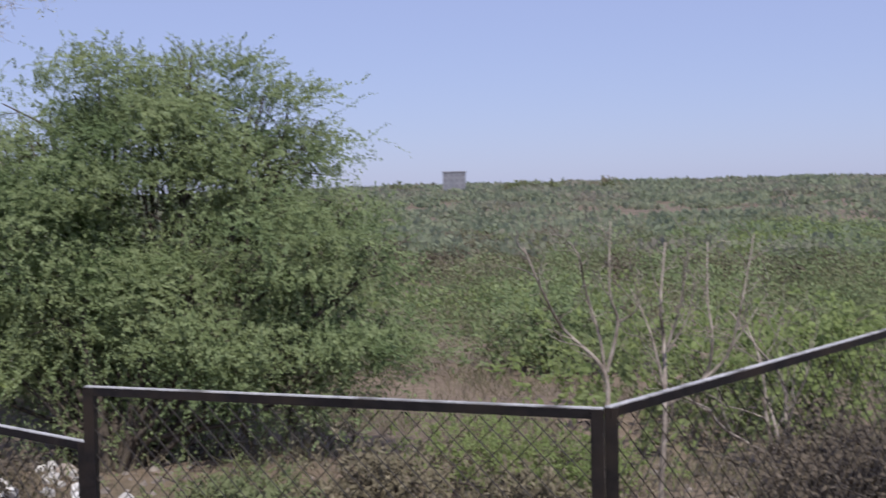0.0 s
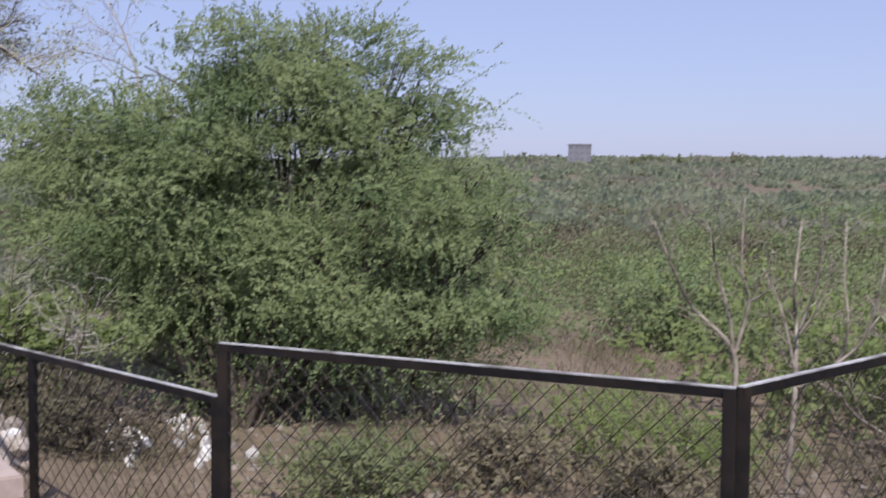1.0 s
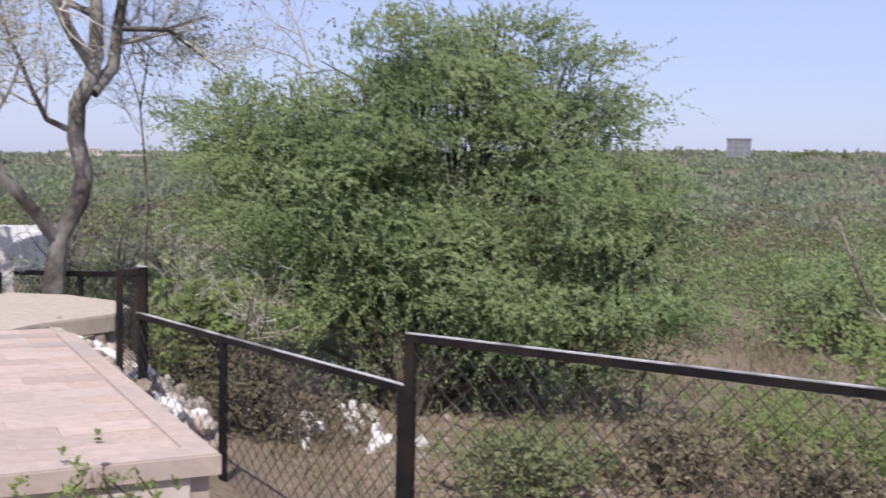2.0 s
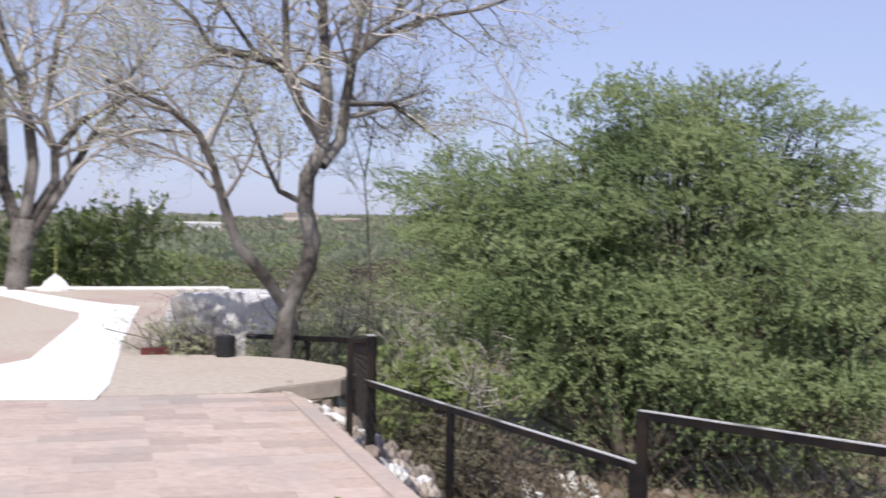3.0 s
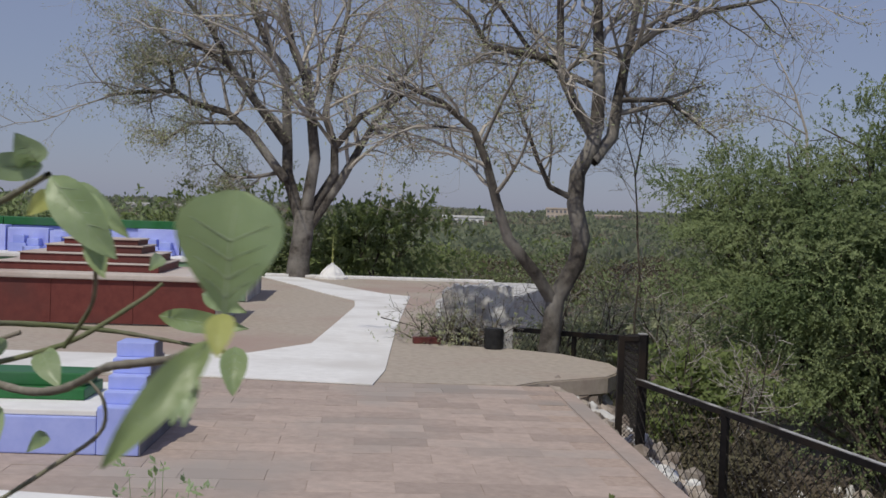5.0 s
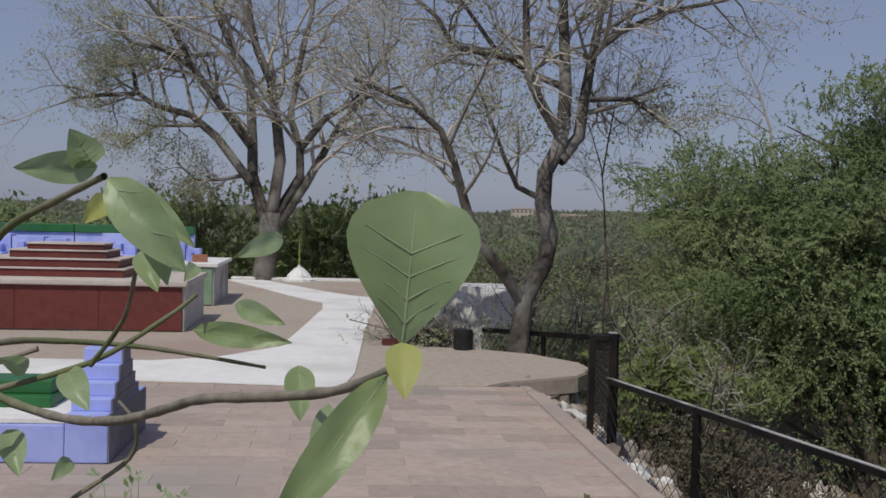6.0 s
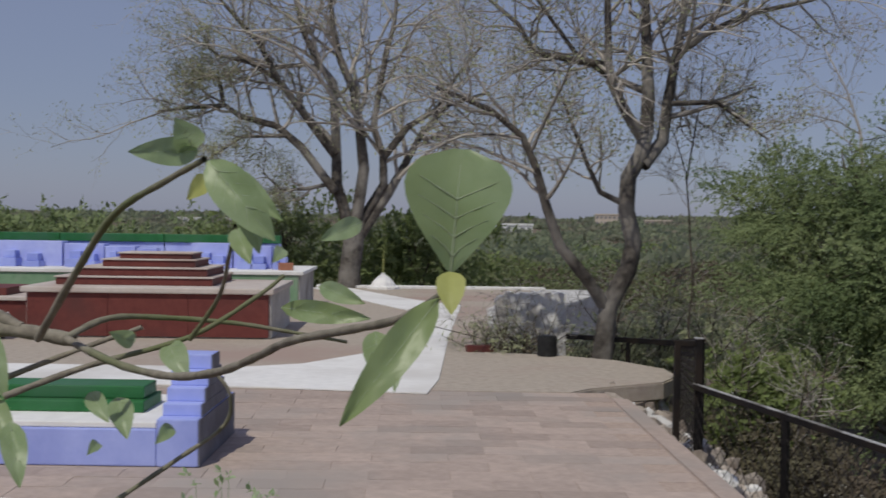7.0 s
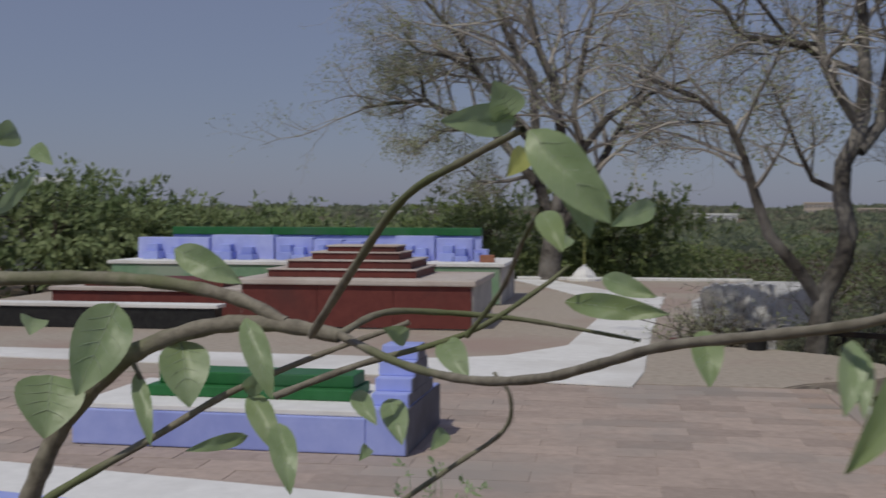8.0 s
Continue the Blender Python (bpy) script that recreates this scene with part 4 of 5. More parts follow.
def dry_tangle(a, b, h, seed, label):
    t = Tree(seed)
    p = uv(a, b, -0.15)
    for k in range(5):
        d = Vector((t.r.gauss(0, 0.45), t.r.gauss(0, 0.45), 1.0))
        t.along(t.bend(p + Vector((t.r.gauss(0, 0.1), t.r.gauss(0, 0.1), 0)), d, h * t.r.uniform(0.6, 1.0), 5, 0.2, 0.0), 0.012, 1, 0.9, 0.0, (5, 5, 4), start=0.15)
    return t.finish("dry_bush", None, label, M_DARKBARK, M_TWIG, M_SPARSE, 120, 0.03, category="shrub")


dry_tangle(1.35, 14.45, 0.95, 141, "tangled dry bush before the broken wall")
dry_tangle(1.75, 14.3, 0.8, 142, "thin dry bush before the broken wall")
dry_tangle(1.05, 14.6, 0.85, 147, "grey dry bush against the broken wall")
dry_tangle(1.6, 14.6, 0.9, 148, "twiggy dry bush against the broken wall")
dry_tangle(3.6, 15.8, 1.5, 144, "twiggy undergrowth beside the bare tree")
dry_tangle(2.9, 15.6, 1.3, 149, "grey twiggy undergrowth behind the bare tree")
dry_tangle(4.3, 15.4, 1.7, 150, "tall brown undergrowth behind the fence")
dry_tangle(3.2, 16.6, 1.6, 151, "dry olive undergrowth behind the bare tree")
dry_tangle(3.5, 11.2, 1.0, 145, "dry weeds among the stones below the ledge")
dry_tangle(3.6, 9.6, 0.9, 146, "dry weeds by the fence foot")
low_white = mesh_ob("white_bank", prism(uvpoly([(1.3, 17.0), (3.9, 24.5), (4.6, 27.2), (3.2, 27.3), (1.5, 21)]), -1.0, 0.03, 0.02), M_RUBBLEW)
tagged(low_white, "whitewashed rubble bank along the terrace side", "bank", kind="structure")


def drum():
    t = thing("black_drum", uv(1.80, 13.72, 0.0), "small black drum standing on the stone ledge", "drum")
    bm = bmesh.new()
    bmesh.ops.create_cone(bm, cap_ends=True, segments=20, radius1=0.12, radius2=0.12, depth=0.25, matrix=Matrix.Translation((0, 0, 0.125)))
    bmesh.ops.bevel(bm, geom=[e for e in bm.edges if abs(e.verts[0].co.z - e.verts[1].co.z) < 1e-4], offset=0.012, segments=2, affect="EDGES")
    part("drum_body", bm, M_BLACK, t)
    for z in (0.08, 0.17):
        bm = bmesh.new()
        bmesh.ops.create_cone(bm, cap_ends=False, segments=20, radius1=0.126, radius2=0.126, depth=0.015, matrix=Matrix.Translation((0, 0, z)))
        part("hoop", bm, M_BLACK, t)


drum()
brick_ob = mesh_ob("brick", bbox(-0.17, -0.06, 0, 0.17, 0.06, 0.08, bevel=0.008), M_RED)
brick_ob.matrix_world = Matrix.Translation(uv(1.0, 14.1, 0.0)) @ pose(0, 0, 0, 0, 0, 52)
tagged(brick_ob, "loose dark red brick lying on the paving", "brick")

# pale stones and pebbles on the slope beyond the fence
for k in range(46):
    a, b = rr.uniform(3.7, 5.2), rr.uniform(9.0, 13.2)
    p = uv(a, b)
    p.z = float(ground_height(np.array(p.x), np.array(p.y))) + 0.02
    o = new("boulder", rock_meshes[rr.choice([5, 6, 7, 7, 2])])
    o.matrix_world = Matrix.Translation(p) @ Euler((rr.random() * 6, rr.random() * 6, rr.random() * 6)).to_matrix().to_4x4() @ Matrix.Scale(rr.uniform(0.35, 1.15), 4)
    tagged(o, "pale limewashed stone lying on the dry slope", "stone", "stones on the slope")


def litter():
    """Pebbles too many to count on the open ground."""
    r = np.random.default_rng(3)
    s = Soup()
    for _ in range(1500):
        x, y = r.uniform(-3.5, 5), r.uniform(7.5, 13)
        if (x + y) * A45 < 4.2:
            continue
        z = float(ground_height(np.array(x), np.array(y)))
        k = 0.012 + 0.04 * r.random() ** 3
        s.tube([(x, y, z - k), (x, y, z), (x + k * 0.3, y, z + k * 0.8)], [k, k * 1.2, k * 0.5], 5)
    return tagged(s.ob("pebbles", M_RUBBLE, False), "dull pebbles strewn over dry earth", "pebbles", kind="stuff")


litter()


def grass(name, n, region, hgt, seed, material, label):
    r = np.random.default_rng(seed)
    a = r.uniform(region[0], region[1], n)
    b = r.uniform(region[2], region[3], n)
    keep = np.sin(a * 2.1 + 1.3 * np.sin(b * 1.7)) + r.normal(size=n) * 0.7 > 0.0
    a, b = a[keep], b[keep]
    x, y = (a - b) * A45, (a + b) * A45
    z = ground_height(x, y)
    m = len(x)
    way = unit(r.normal(size=(m, 3)) * np.array([0.5, 0.5, 0.1]) + np.array([0, 0, 0.8]))
    ln = hgt * (0.4 + r.random(m))
    c = np.stack([x, y, z], -1) + way * (ln * 0.5)[:, None]
    return tagged(quads_ob(name, blades(c, way, ln, np.full(m, 0.012), r, 0.0), material), label, "grass", kind="stuff")


grass("dry_grass", 26000, (3.4, 14, -2, 15), 0.28, 51, M_GRASS, "dry straw-coloured grass on the slope")
grass("green_grass", 1200, (3.6, 10, 0, 13), 0.16, 52, M_LEAFB, "thin green weeds on the slope")


# ---------- shrubs ----------
def shrub(x, y, w, h, seed, label, material, n=420, leaf=0.03, lift=0.45, reach=0.22):
    z = float(ground_height(np.array(x), np.array(y)))
    r = random.Random(seed)
    lobes = [(x + r.gauss(0, w * 0.35), y + r.gauss(0, w * 0.35), z + h * r.uniform(lift, 0.75), w * 0.5, w * 0.5, h * 0.32) for _ in range(4)]
    return leafy("shrub", lobes, (x, y), n, leaf, seed, label, material, count=12, reach=reach, category="shrub", inner=0.3 if w < 1.3 else 0.7, clump=max(1.0, w * 1.7))


shrub(-0.55, 9.9, 0.6, 0.5, 61, "straw-coloured weedy shrub behind the wire fence", M_GRASS, 300)
shrub(0.6, 9.5, 0.45, 0.42, 62, "small straw-coloured shrub behind the wire fence", M_GRASS, 220)
shrub(-1.6, 9.2, 0.5, 0.35, 63, "low olive weed on the dry slope", M_SCRUB, 200)
shrub(3.4, 9.0, 1.0, 0.85, 64, "brown dry bush beyond the fence", M_BROWN, 500)
shrub(4.5, 9.4, 1.1, 1.0, 161, "brown dry thorn bush beyond the fence", M_BROWN, 500)
shrub(3.0, 10.2, 0.9, 0.8, 162, "dark brown brush on the slope", M_BROWN, 420)
shrub(3.9, 8.6, 0.9, 0.8, 164, "dense dark dry brush behind the fence", M_BROWN, 600)
shrub(4.6, 8.2, 0.9, 0.9, 165, "dense dark dry brush by the fence corner", M_BROWN, 600)
shrub(5.4, 10.8, 1.2, 1.1, 163, "brown thorn bush on the slope", M_BROWN, 500)
shrub(1.5, 20.8, 1.5, 1.25, 66, "dark green bush at the edge of bare earth", M_LEAF, 800, 0.045)
shrub(-0.1, 11.2, 0.75, 0.55, 166, "yellow-green bush behind the wire fence", M_LEAFB, 380, 0.022)
shrub(1.0, 11.8, 0.7, 0.5, 167, "small yellow-green bush behind the wire fence", M_LEAFB, 340, 0.022)
shrub(-1.9, 9.9, 0.5, 0.3, 168, "low yellow-green weed on the dry slope", M_LEAFB, 200, 0.018)
shrub(3.6, 14.5, 1.6, 1.5, 67, "yellow-green bush on the slope", M_LEAFB, 800, 0.05)
shrub(-5.5, 10.75, 0.6, 1.15, 68, "bright green bush under the thorn tree", M_LEAFB, 420, 0.04)
shrub(*uv(1.2, 14.45)[:2], 0.5, 0.75, 171, "olive twiggy bush before the broken wall", M_SPARSE, 160, 0.02)
shrub(*uv(1.7, 14.5)[:2], 0.4, 0.6, 172, "brown twiggy bush beside the black drum", M_BROWN, 140, 0.02)
shrub(-9.05, 15.0, 1.1, 1.4, 69, "olive bush behind the bare tree", M_SPARSE, 700, 0.035)
shrub(-9.9, 14.6, 1.1, 0.9, 70, "olive thicket behind the broken wall", M_SPARSE, 600, 0.035)
for k, (x, y) in enumerate(((-4.3, 11.9), (-3.4, 11.9), (-2.5, 12.0), (-1.7, 12.2))):
    shrub(x, y, 1.0, 0.9, 180 + k, "dark green undergrowth in the shade of the thorn tree", M_LEAF, 420, 0.02)
# next two weeds: dark brown leaf colour stands in for the tree's shade
shrub(-5.4, 10.4, 0.6, 0.6, 71, "weeds coloured brown for tree shade among pale stones", M_BROWN, 350)
shrub(-4.3, 9.3, 0.5, 0.45, 72, "weed coloured brown for tree shade by the fence foot", M_BROWN, 260)
shrub(-20.9, 21.4, 1.7, 2.4, 73, "bright green bush beyond the parapet", M_LEAFB, 330, 0.085, 0.4, 0.4)
shrub(-22.4, 21.5, 1.4, 2.2, 74, "green bush beside the wide bare tree", M_LEAFB, 280, 0.085, 0.4, 0.4)
shrub(-24.3, 20.2, 2.0, 3.0, 75, "green bush behind the bare tree", M_LEAFB, 420, 0.085, 0.4, 0.4)
shrub(-26.5, 18.8, 1.6, 2.4, 76, "dark green bush behind the enclosure", M_LEAF, 320, 0.085, 0.4, 0.4)
for k, (x, y, w, h) in enumerate(((-27.0, 8.2, 2.4, 2.6), (-28.5, 11.0, 2.0, 2.2), (-30, 13.6, 2.4, 2.3), (-32, 17, 2.6, 2.5), (-30, 5.5, 2.6, 2.6), (-34, 20, 2.6, 2.7), (-33, 24, 2.6, 2.6))):
    shrub(x, y, w, h, 80 + k, "dense olive hedge tree behind the enclosure", M_LEAF, 550, 0.10, 0.4, 0.5)


def weed(x, y, top, wide, sprigs, seed, label):
    """A tall thin weed: slender stems that fan out into leafy sprigs."""
    r, rng = random.Random(seed), np.random.default_rng(seed)
    z = float(ground_height(np.array(x), np.array(y)))
    t = thing("weed", (0, 0, 0), label, "weed")
    tips, ways = [], []
    for k in range(sprigs):
        a = r.uniform(0, 6.28)
        d = wide * math.sqrt(r.random())
        e = Vector((x + d * math.cos(a), y + d * math.sin(a), top - r.uniform(0, 0.16)))
        p = Vector((x + 0.03 * math.cos(a), y + 0.03 * math.sin(a), z - 0.03))
        m = p.lerp(e, 0.55) - Vector((math.cos(a), math.sin(a), 0)) * d * 0.35
        s = Soup()
        s.tube([p, p.lerp(m, 0.5), m, m.lerp(e, 0.6) + Vector((0, 0, 0.02)), e], [0.003, 0.0026, 0.002, 0.0014, 0.0008], 5)
        o = s.ob("stem", M_NEARLEAF)
        o.parent = t
        for q in (0.35, 0.6, 0.8, 1.0):
            tips.append(m.lerp(e, q))
            ways.append((e - m).normalized() + Vector((r.gauss(0, 0.6), r.gauss(0, 0.6), 0.2)))
    o = quads_ob("foliage", sprays(np.array(tips), unit(np.array(ways)), 10, 0.06, 0.012, rng), M_NEARLEAF)
    o.parent = t


weed(-2.05, 1.68, 0.98, 0.13, 11, 95, "small weed with thin sprigs beside the low tomb")
weed(-2.28, 1.32, 0.90, 0.14, 9, 97, "thin sprigs of a tall weed beside the low tomb")
shrub(-2.75, 4.85, 0.3, 0.42, 96, "small green weed at the terrace foot", M_LEAFB, 60, 0.02, 0.6, 0.1)

# wire fence of the burial ground beyond the tombs
side = thing("side_fence", uv(-12.2, 25.0), "thin dark fence rail before the hedge", "fence", rz=45)
part("rail", bar(bmesh.new(), (-8, 0, 1.55), (0, 0, 1.45), 0.04), M_IRON, side)
for x in (-8, -4, 0):
    part("post", bar(bmesh.new(), (x, 0, -0.45), (x, 0, 1.6 + 0.01 * x * -1), 0.06), M_IRON, side)


def rag_on_stick(x, y, h, seed):
    """A scrap of cloth caught on a dry stick."""
    z = float(ground_height(np.array(x), np.array(y)))
    t = thing("cloth_scrap", (x, y, z), "torn white cloth caught on a dry stick", "rag", rz=30)
    s = Soup()
    s.tube([(0, 0, -0.1), (0.02, 0, h * 0.5), (0.0, 0.02, h)], [0.012, 0.010, 0.007], 5)
    o = s.ob("stick", M_DRYTWIG)
    o.parent = t
    r = random.Random(seed)
    bm = bmesh.new()
    g = [[bm.verts.new((0.02 + 0.035 * i * (1 - 0.06 * j) + r.uniform(-0.008, 0.008), 0.03 * math.sin(1.7 * i + 0.5 * j), h - 0.02 - 0.04 * j - 0.012 * i)) for i in range(6)] for j in range(7)]
    for j in range(6):
        for i in range(5):
            if r.random() > 0.06 * j:
                bm.faces.new((g[j][i], g[j][i + 1], g[j + 1][i + 1], g[j + 1][i]))
    bmesh.ops.delete(bm, geom=[v for v in bm.verts if not v.link_faces], context="VERTS")
    bmesh.ops.solidify(bm, geom=bm.faces[:], thickness=0.003)
    part("cloth", bm, M_BUILDW, t, "torn white cloth")


rag_on_stick(-6.45, 11.75, 0.75, 5)
rag_on_stick(-6.1, 11.6, 0.45, 6)


# ---------- far buildings ----------
def far_block(name, x, y, base, w, d, floors, material, label, rz, cols=6, fl=3.2):
    t = thing(name, (x, y, base), label, "building", rz=rz)
    h = floors * fl
    part("wall", bbox(-w / 2, -d / 2, 0, w / 2, d / 2, h), material, t)
    part("roof", bbox(-w / 2 - 0.3, -d / 2 - 0.3, h, w / 2 + 0.3, d / 2 + 0.3, h + 0.8), material, t, "flat roof with parapet")
    win = bpy.data.meshes.new("window")
    bm = bbox(-w / cols * 0.27, -0.12, -0.75, w / cols * 0.27, 0.12, 0.75)
    bm.to_mesh(win)
    bm.free()
    win.materials.append(M_FARWIN)
    for i in range(floors):
        for j in range(cols):
            o = new("window", win)
            o.parent = t
            o.location = (-w / 2 + w * (j + 0.5) / cols, -d / 2, fl * (i + 0.55))
    return t


far_block("tower_block", -47.5, 703, 3.6, 13.5, 12, 5, M_BUILD, "distant grey tower block above the woods", 2, 4)
far_block("apartment_building", -406, 571, -9, 20, 14, 5, M_BUILDO, "distant ochre apartment building over the trees", 36, 8)
far_block("apartment_building", -386, 590, -9, 16, 12, 4, M_BUILDO, "distant lower ochre apartment building", 36, 5)
far_block("white_house", -291, 343, -9, 16, 8, 3, M_BUILDW, "distant white house among the trees", 40, 6)
far_block("white_house", -575, 395, -8, 40, 12, 3, M_BUILDW, "long white building far behind the trees", 55, 10)


for tx, tw in ((-9, 7), (-3, 9), (13, 6), (44, 8), (-78, 9)):
    shrub(tx, 700, tw, 6.5, 200 + tx, "distant dark tree on the ridge", M_SCRUB, 60, 0.9, 0.4, 2.0)
shed = thing("rooftop_shed", (-37.9, 12.1, -0.5), "small grey rooftop shed behind the hedge", "shed", rz=70)
part("wall", bbox(-1.4, -1, 0, 1.4, 1, 2.4), M_BUILD, shed)
part("roof", bbox(-1.7, -1.3, 2.4, 1.7, 1.3, 2.6), M_BUILD, shed)
part("tank", bbox(-0.6, -0.5, 2.6, 0.5, 0.5, 3.2, bevel=0.1), M_BUILDW, shed, "white water tank")


def water_tower():
    t = thing("water_tower", (-474.1, 514.6, -6), "distant white water tower", "tower")
    s = Soup()
    for k in range(6):
        a = k * math.pi / 3
        s.tube([(2.4 * math.cos(a), 2.4 * math.sin(a), -8), (1.8 * math.cos(a), 1.8 * math.sin(a), 9)], [0.35, 0.3], 5)
    o = s.ob("legs_frame", M_BUILDW)
    o.parent = t
    bm = bmesh.new()
    bmesh.ops.create_cone(bm, cap_ends=True, segments=18, radius1=1.6, radius2=3.2, depth=2.0, matrix=Matrix.Translation((0, 0, 10)))
    bmesh.ops.create_cone(bm, cap_ends=True, segments=18, radius1=3.2, radius2=3.2, depth=3.6, matrix=Matrix.Translation((0, 0, 12.8)))
    bmesh.ops.create_cone(bm, cap_ends=True, segments=18, radius1=3.2, radius2=0.4, depth=1.4, matrix=Matrix.Translation((0, 0, 15.3)))
    part("tank", bm, M_BUILDW, t)


water_tower()


# ---------- the leafy branch by the camera ----------
branch = thing("shrub_branch", (-0.35, 0.02, -0.42), "thin twiggy shrub branch with drooping oval green leaves", "shrub")
INV = branch.matrix_world.inverted()


def stem(r0, r1, *pts):
    line = smooth_line(pts)
    s = Soup()
    n = len(line)
    s.tube([INV @ p for p in line], [(r0 + (r1 - r0) * i / (n - 1)) * (1.0 + 0.10 * math.sin(i * 2.3)) for i in range(n)], 8)
    o = s.ob("stem", M_STEM)
    o.parent = branch


def blade(base, tip, width, kind=""):
    """A folded leaf blade from base to tip, arched, with a raised midrib and side veins."""
    base, tip = INV @ Vector(base), INV @ Vector(tip)
    y = tip - base
    ln = y.length
    y.normalize()
    toward = (INV @ Vector((0.31, -0.01, 1.61)) - base).normalized()
    x = y.cross(toward).normalized()
    z = x.cross(y)
    m = Matrix(((x.x, y.x, z.x), (x.y, y.y, z.y), (x.z, y.z, z.z)))
    bm = bmesh.new()
    rows, cols = 10, 6
    peak = 0.70 if kind == "big" else 0.42

    def surf(u, v):
        w = math.sin(math.pi * u ** (math.log(0.5) / math.log(peak))) ** (0.48 if kind == "big" else 0.75) * width / 2
        return base + m @ Vector((v * w, u * ln, abs(v) * w * 0.35 - 0.16 * ln * (u - 0.5) ** 2 * 4 * 0.5 + 0.014 * ln * math.sin(u * 13 + v * 3)))

    grid = [[bm.verts.new(surf(min(max(i / rows, 0.004), 0.996), 2 * j / cols - 1)) for j in range(cols + 1)] for i in range(rows + 1)]
    for i in range(rows):
        for j in range(cols):
            bm.faces.new((grid[i][j], grid[i][j + 1], grid[i + 1][j + 1], grid[i + 1][j]))
    leaf = part("leaf", bm, M_YLEAF if kind == "yellow" else M_NEARLEAF, branch, "yellowed leaf" if kind == "yellow" else "", True)
    if kind != "yellow":
        s = Soup()
        lift = m @ Vector((0, 0, width * 0.002))
        s.tube([surf(u / 8, 0) + lift for u in range(0, 8)], [width * 0.015 * (1.1 - u / 8) for u in range(0, 8)], 4)
        if width > 0.008:
            for u in (0.15, 0.3, 0.45, 0.6):
                for sg in (-1, 1):
                    s.tube([surf(u + 0.16 * q, sg * 0.75 * q) + lift for q in (0, 0.5, 1)], [width * 0.010, width * 0.007, width * 0.003], 4)
        o = s.ob("vein", M_VEIN)
        o.parent = leaf
    return leaf


stem(0.0014, 0.0006, (-0.05, 0.179, 1.568), (-0.007, 0.173, 1.564), (0.035, 0.165, 1.565), (0.075, 0.153, 1.571), (0.104, 0.143, 1.578), (0.132, 0.131, 1.585), (0.161, 0.12, 1.59), (0.182, 0.114, 1.594), (0.2, 0.107, 1.6))
stem(0.0013, 0.0006, (-0.05, 0.179, 1.568), (-0.052, 0.197, 1.574), (-0.049, 0.221, 1.573), (-0.036, 0.24, 1.571), (-0.025, 0.255, 1.568), (-0.009, 0.272, 1.564))
stem(0.0014, 0.0008, (-0.054, 0.171, 1.568), (-0.015, 0.164, 1.593), (0.016, 0.159, 1.611), (0.049, 0.155, 1.62), (0.071, 0.152, 1.625))
stem(0.0009, 0.0006, (-0.045, 0.226, 1.565), (-0.024, 0.224, 1.582), (0.01, 0.204, 1.599), (0.043, 0.182, 1.608))
stem(0.0013, 0.0007, (-0.075, 0.169, 1.546), (-0.063, 0.195, 1.556), (-0.045, 0.226, 1.566), (-0.032, 0.247, 1.581), (-0.026, 0.255, 1.589))
stem(0.001, 0.0006, (-0.068, 0.208, 1.503), (-0.058, 0.23, 1.518), (-0.042, 0.24, 1.532), (-0.035, 0.237, 1.545), (-0.039, 0.233, 1.553))
stem(0.0042, 0.0028, (-0.201, 0.121, 1.476), (-0.195, 0.128, 1.501), (-0.186, 0.136, 1.524), (-0.164, 0.149, 1.548), (-0.149, 0.163, 1.559), (-0.131, 0.18, 1.565), (-0.113, 0.194, 1.565), (-0.094, 0.206, 1.562))
stem(0.0032, 0.0024, (-0.279, 0.081, 1.583), (-0.24, 0.117, 1.579), (-0.199, 0.15, 1.58), (-0.159, 0.169, 1.579), (-0.13, 0.184, 1.574), (-0.113, 0.194, 1.566))
stem(0.0018, 0.001, (-0.165, 0.118, 1.498), (-0.162, 0.132, 1.506), (-0.154, 0.162, 1.522), (-0.137, 0.183, 1.538), (-0.114, 0.209, 1.553), (-0.089, 0.233, 1.566))
stem(0.001, 0.0006, (-0.158, 0.153, 1.55), (-0.154, 0.157, 1.539), (-0.152, 0.158, 1.529))
blade((0.2, 0.107, 1.602), (0.201, 0.108, 1.621), 0.016, "big")
blade((0.199, 0.106, 1.599), (0.195, 0.09, 1.581), 0.0057, "long")
blade((0.2, 0.107, 1.603), (0.204, 0.103, 1.597), 0.0044, "yellow")
blade((0.175, 0.12, 1.591), (0.178, 0.114, 1.582), 0.0037)
blade((0.175, 0.121, 1.59), (0.18, 0.115, 1.582), 0.0029)
blade((0.071, 0.151, 1.627), (0.069, 0.132, 1.626), 0.0073)
blade((0.07, 0.15, 1.627), (0.075, 0.141, 1.634), 0.0081)
blade((0.076, 0.149, 1.625), (0.092, 0.158, 1.605), 0.0108)
blade((0.076, 0.159, 1.622), (0.086, 0.158, 1.602), 0.0081)
blade((0.066, 0.162, 1.624), (0.082, 0.168, 1.61), 0.0058)
blade((0.072, 0.153, 1.621), (0.076, 0.144, 1.615), 0.0051, "yellow")
blade((-0.007, 0.278, 1.61), (-0.008, 0.258, 1.603), 0.0078)
blade((-0.026, 0.255, 1.6), (-0.018, 0.244, 1.595), 0.0054)
blade((-0.05, 0.219, 1.565), (-0.033, 0.217, 1.553), 0.0099)
blade((-0.055, 0.21, 1.564), (-0.049, 0.196, 1.569), 0.0065)
blade((-0.027, 0.253, 1.577), (0.005, 0.27, 1.574), 0.0086)
blade((0.043, 0.182, 1.608), (0.054, 0.179, 1.598), 0.0067)
blade((-0.091, 0.179, 1.535), (-0.073, 0.174, 1.514), 0.0095)
blade((-0.065, 0.208, 1.544), (-0.05, 0.203, 1.531), 0.0093)
blade((-0.074, 0.206, 1.526), (-0.064, 0.196, 1.524), 0.0045)
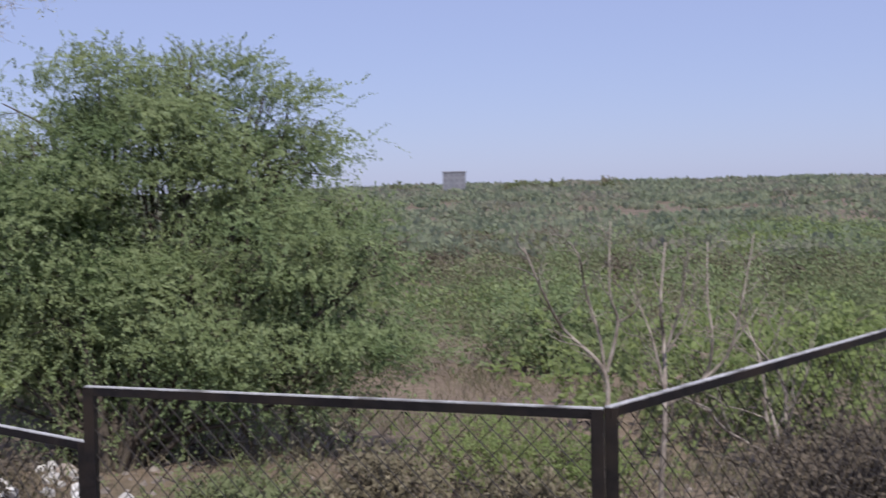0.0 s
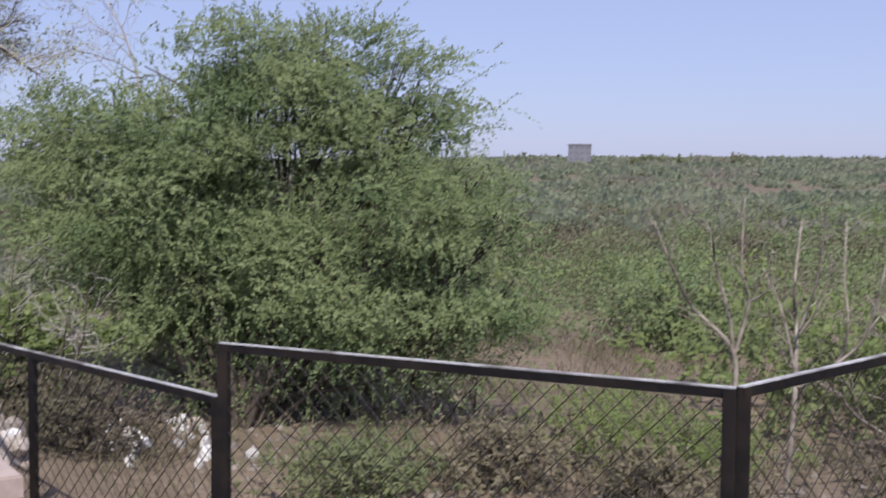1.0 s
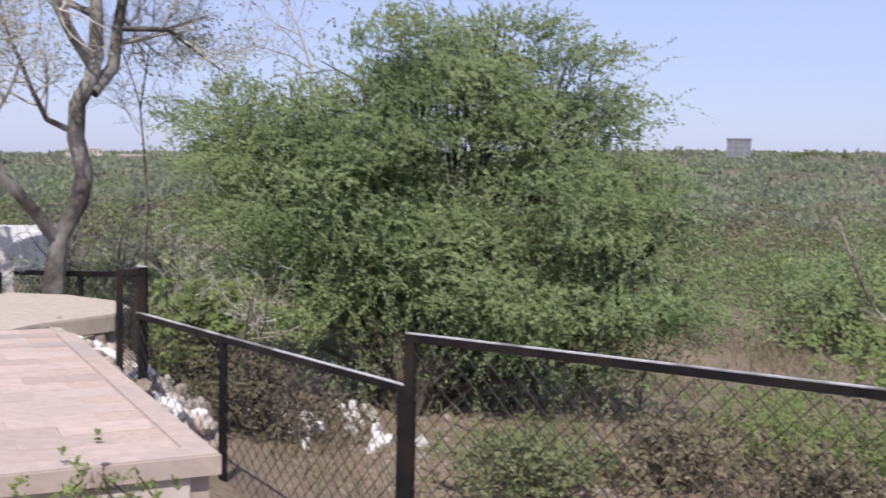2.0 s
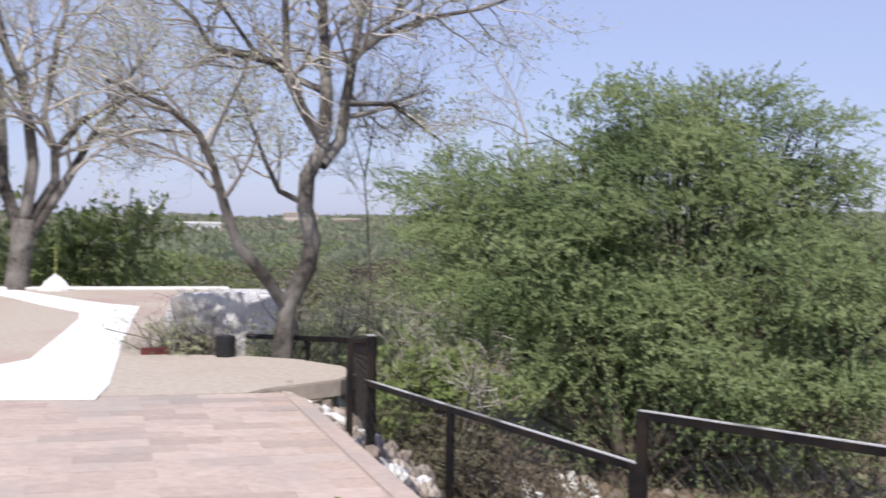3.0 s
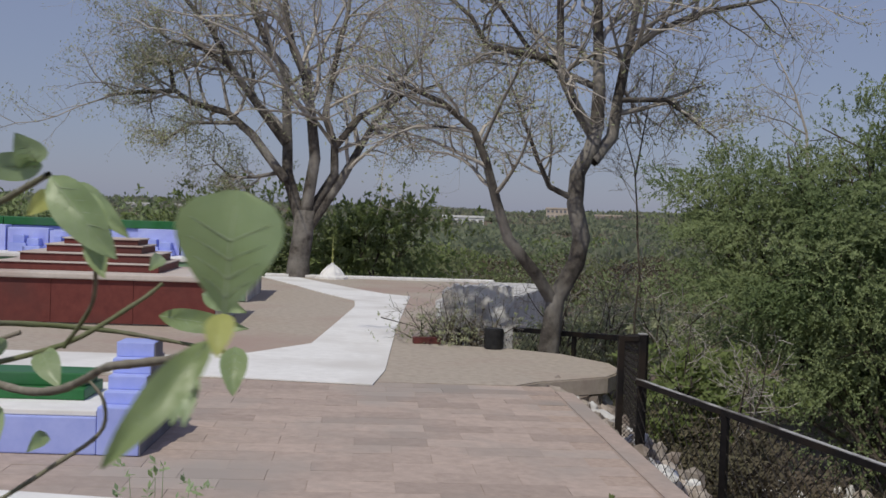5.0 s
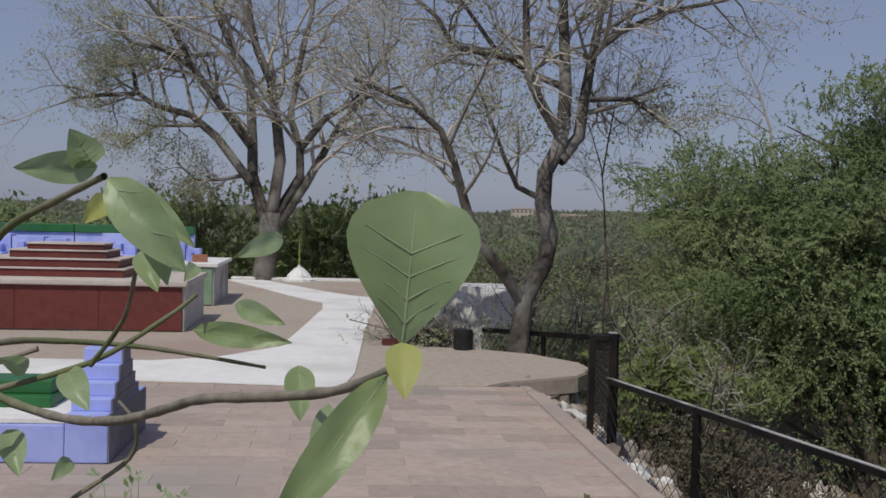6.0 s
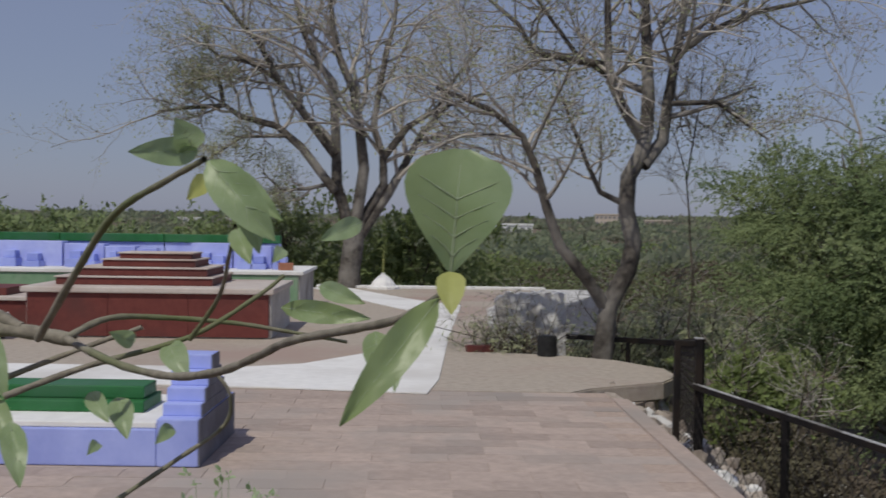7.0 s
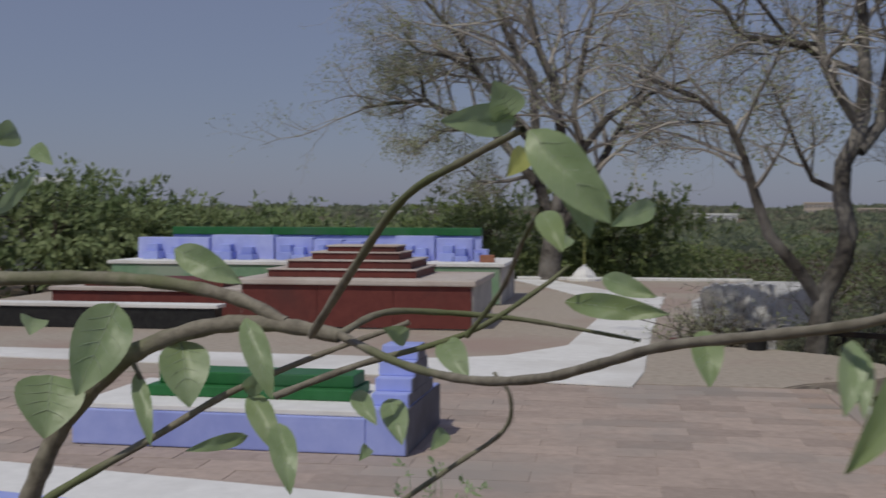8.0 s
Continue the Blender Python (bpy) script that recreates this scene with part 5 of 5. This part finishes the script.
blade((-0.061, 0.23, 1.531), (-0.052, 0.217, 1.527), 0.0059)
blade((-0.162, 0.149, 1.573), (-0.15, 0.129, 1.541), 0.0212)
blade((-0.147, 0.168, 1.559), (-0.131, 0.164, 1.536), 0.0187)
blade((-0.12, 0.181, 1.569), (-0.101, 0.182, 1.541), 0.0101)
blade((-0.181, 0.13, 1.545), (-0.165, 0.122, 1.524), 0.0253)
blade((-0.157, 0.154, 1.547), (-0.138, 0.152, 1.522), 0.0067)
blade((-0.134, 0.19, 1.539), (-0.113, 0.191, 1.518), 0.0101)
blade((-0.131, 0.189, 1.522), (-0.128, 0.162, 1.52), 0.0057)
blade((-0.134, 0.188, 1.537), (-0.12, 0.19, 1.548), 0.0075)
blade((-0.16, 0.17, 1.593), (-0.136, 0.187, 1.58), 0.0117)
blade((-0.216, 0.129, 1.64), (-0.205, 0.115, 1.634), 0.011)
blade((-0.215, 0.133, 1.634), (-0.199, 0.136, 1.626), 0.0073)
blade((-0.195, 0.128, 1.566), (-0.181, 0.122, 1.561), 0.0106)
blade((0.068, 0.215, 1.578), (0.076, 0.208, 1.565), 0.0081)
blade((-0.038, 0.281, 1.584), (-0.015, 0.285, 1.578), 0.0078)
blade((-0.106, 0.219, 1.54), (-0.089, 0.218, 1.53), 0.0078)
blade((-0.219, 0.12, 1.605), (-0.201, 0.131, 1.623), 0.0059)

stem(0.006, 0.0042, (-0.35, 0.02, -0.45), (-0.33, 0.06, 0.3), (-0.28, 0.09, 0.9), (-0.24, 0.11, 1.25), (-0.201, 0.121, 1.476))


# ---------- paving slabs ----------
def paving():
    """Sandstone slabs in running bond, each a little uneven, over a mortar bed."""
    bed = mesh_ob("paving", prism(uvpoly([(-11, 5.8), (PAVE_R - 0.1, 5.8), (PAVE_R - 0.1, 10.74), (-11, 10.74)]), -0.045, -0.0085), M_JOINT)
    tagged(bed, "pinkish red sandstone paving laid in running bond", "paving", kind="structure")
    r = random.Random(77)
    L, W = 0.52, 0.27
    meshes = []
    for k in range(5):
        bm = bbox(-L / 2 + 0.001, -W / 2 + 0.001, -0.025, L / 2 - 0.001, W / 2 - 0.001, 0)
        top = [e for e in bm.edges if all(v.co.z > -0.001 for v in e.verts)]
        bmesh.ops.bevel(bm, geom=top, offset=0.0012, segments=1, affect="EDGES")
        for v in bm.verts:
            v.co += Vector((r.uniform(-0.0015, 0.0015), r.uniform(-0.0015, 0.0015), r.uniform(-0.0012, 0.0012)))
        me = bpy.data.meshes.new("slab")
        bm.to_mesh(me)
        bm.free()
        me.materials.append(M_STONE)
        meshes.append(me)
    rest = []
    row, b = 0, 5.86 + W / 2
    while b < 10.72:
        a = PAVE_R - 0.13 - L / 2 - (L / 2 if row % 2 else 0)
        while a > -10.8:
            z = -0.004 + r.uniform(-0.0015, 0.0015)
            if a > -2.6:
                o = new("slab", meshes[r.randrange(5)])
                o.parent = bed
                o.matrix_world = Matrix.Translation(uv(a, b, z)) @ pose(0, 0, 0, r.uniform(-0.12, 0.12), r.uniform(-0.12, 0.12), 45)
            else:
                rest.append((a, b, z))
            a -= L
        row += 1
        b += W
    v, f = [], []
    for a, b, z in rest:
        n = len(v)
        for zz, q in ((z - 0.02, 0.004), (z, 0.006)):
            for sa, sb in ((-1, -1), (1, -1), (1, 1), (-1, 1)):
                v.append(tuple(uv(a + sa * (L / 2 - q), b + sb * (W / 2 - q), zz)))
        f += [(n + 4, n + 5, n + 6, n + 7), (n, n + 1, n + 5, n + 4), (n + 1, n + 2, n + 6, n + 5), (n + 2, n + 3, n + 7, n + 6), (n + 3, n, n + 4, n + 7)]
    me = bpy.data.meshes.new("slab_rest")
    me.from_pydata(v, [], f)
    me.update()
    me.materials.append(M_STONEREST)
    o = new("slab_rest", me)
    o.parent = bed
    tagged(o, kind="stuff")


paving()
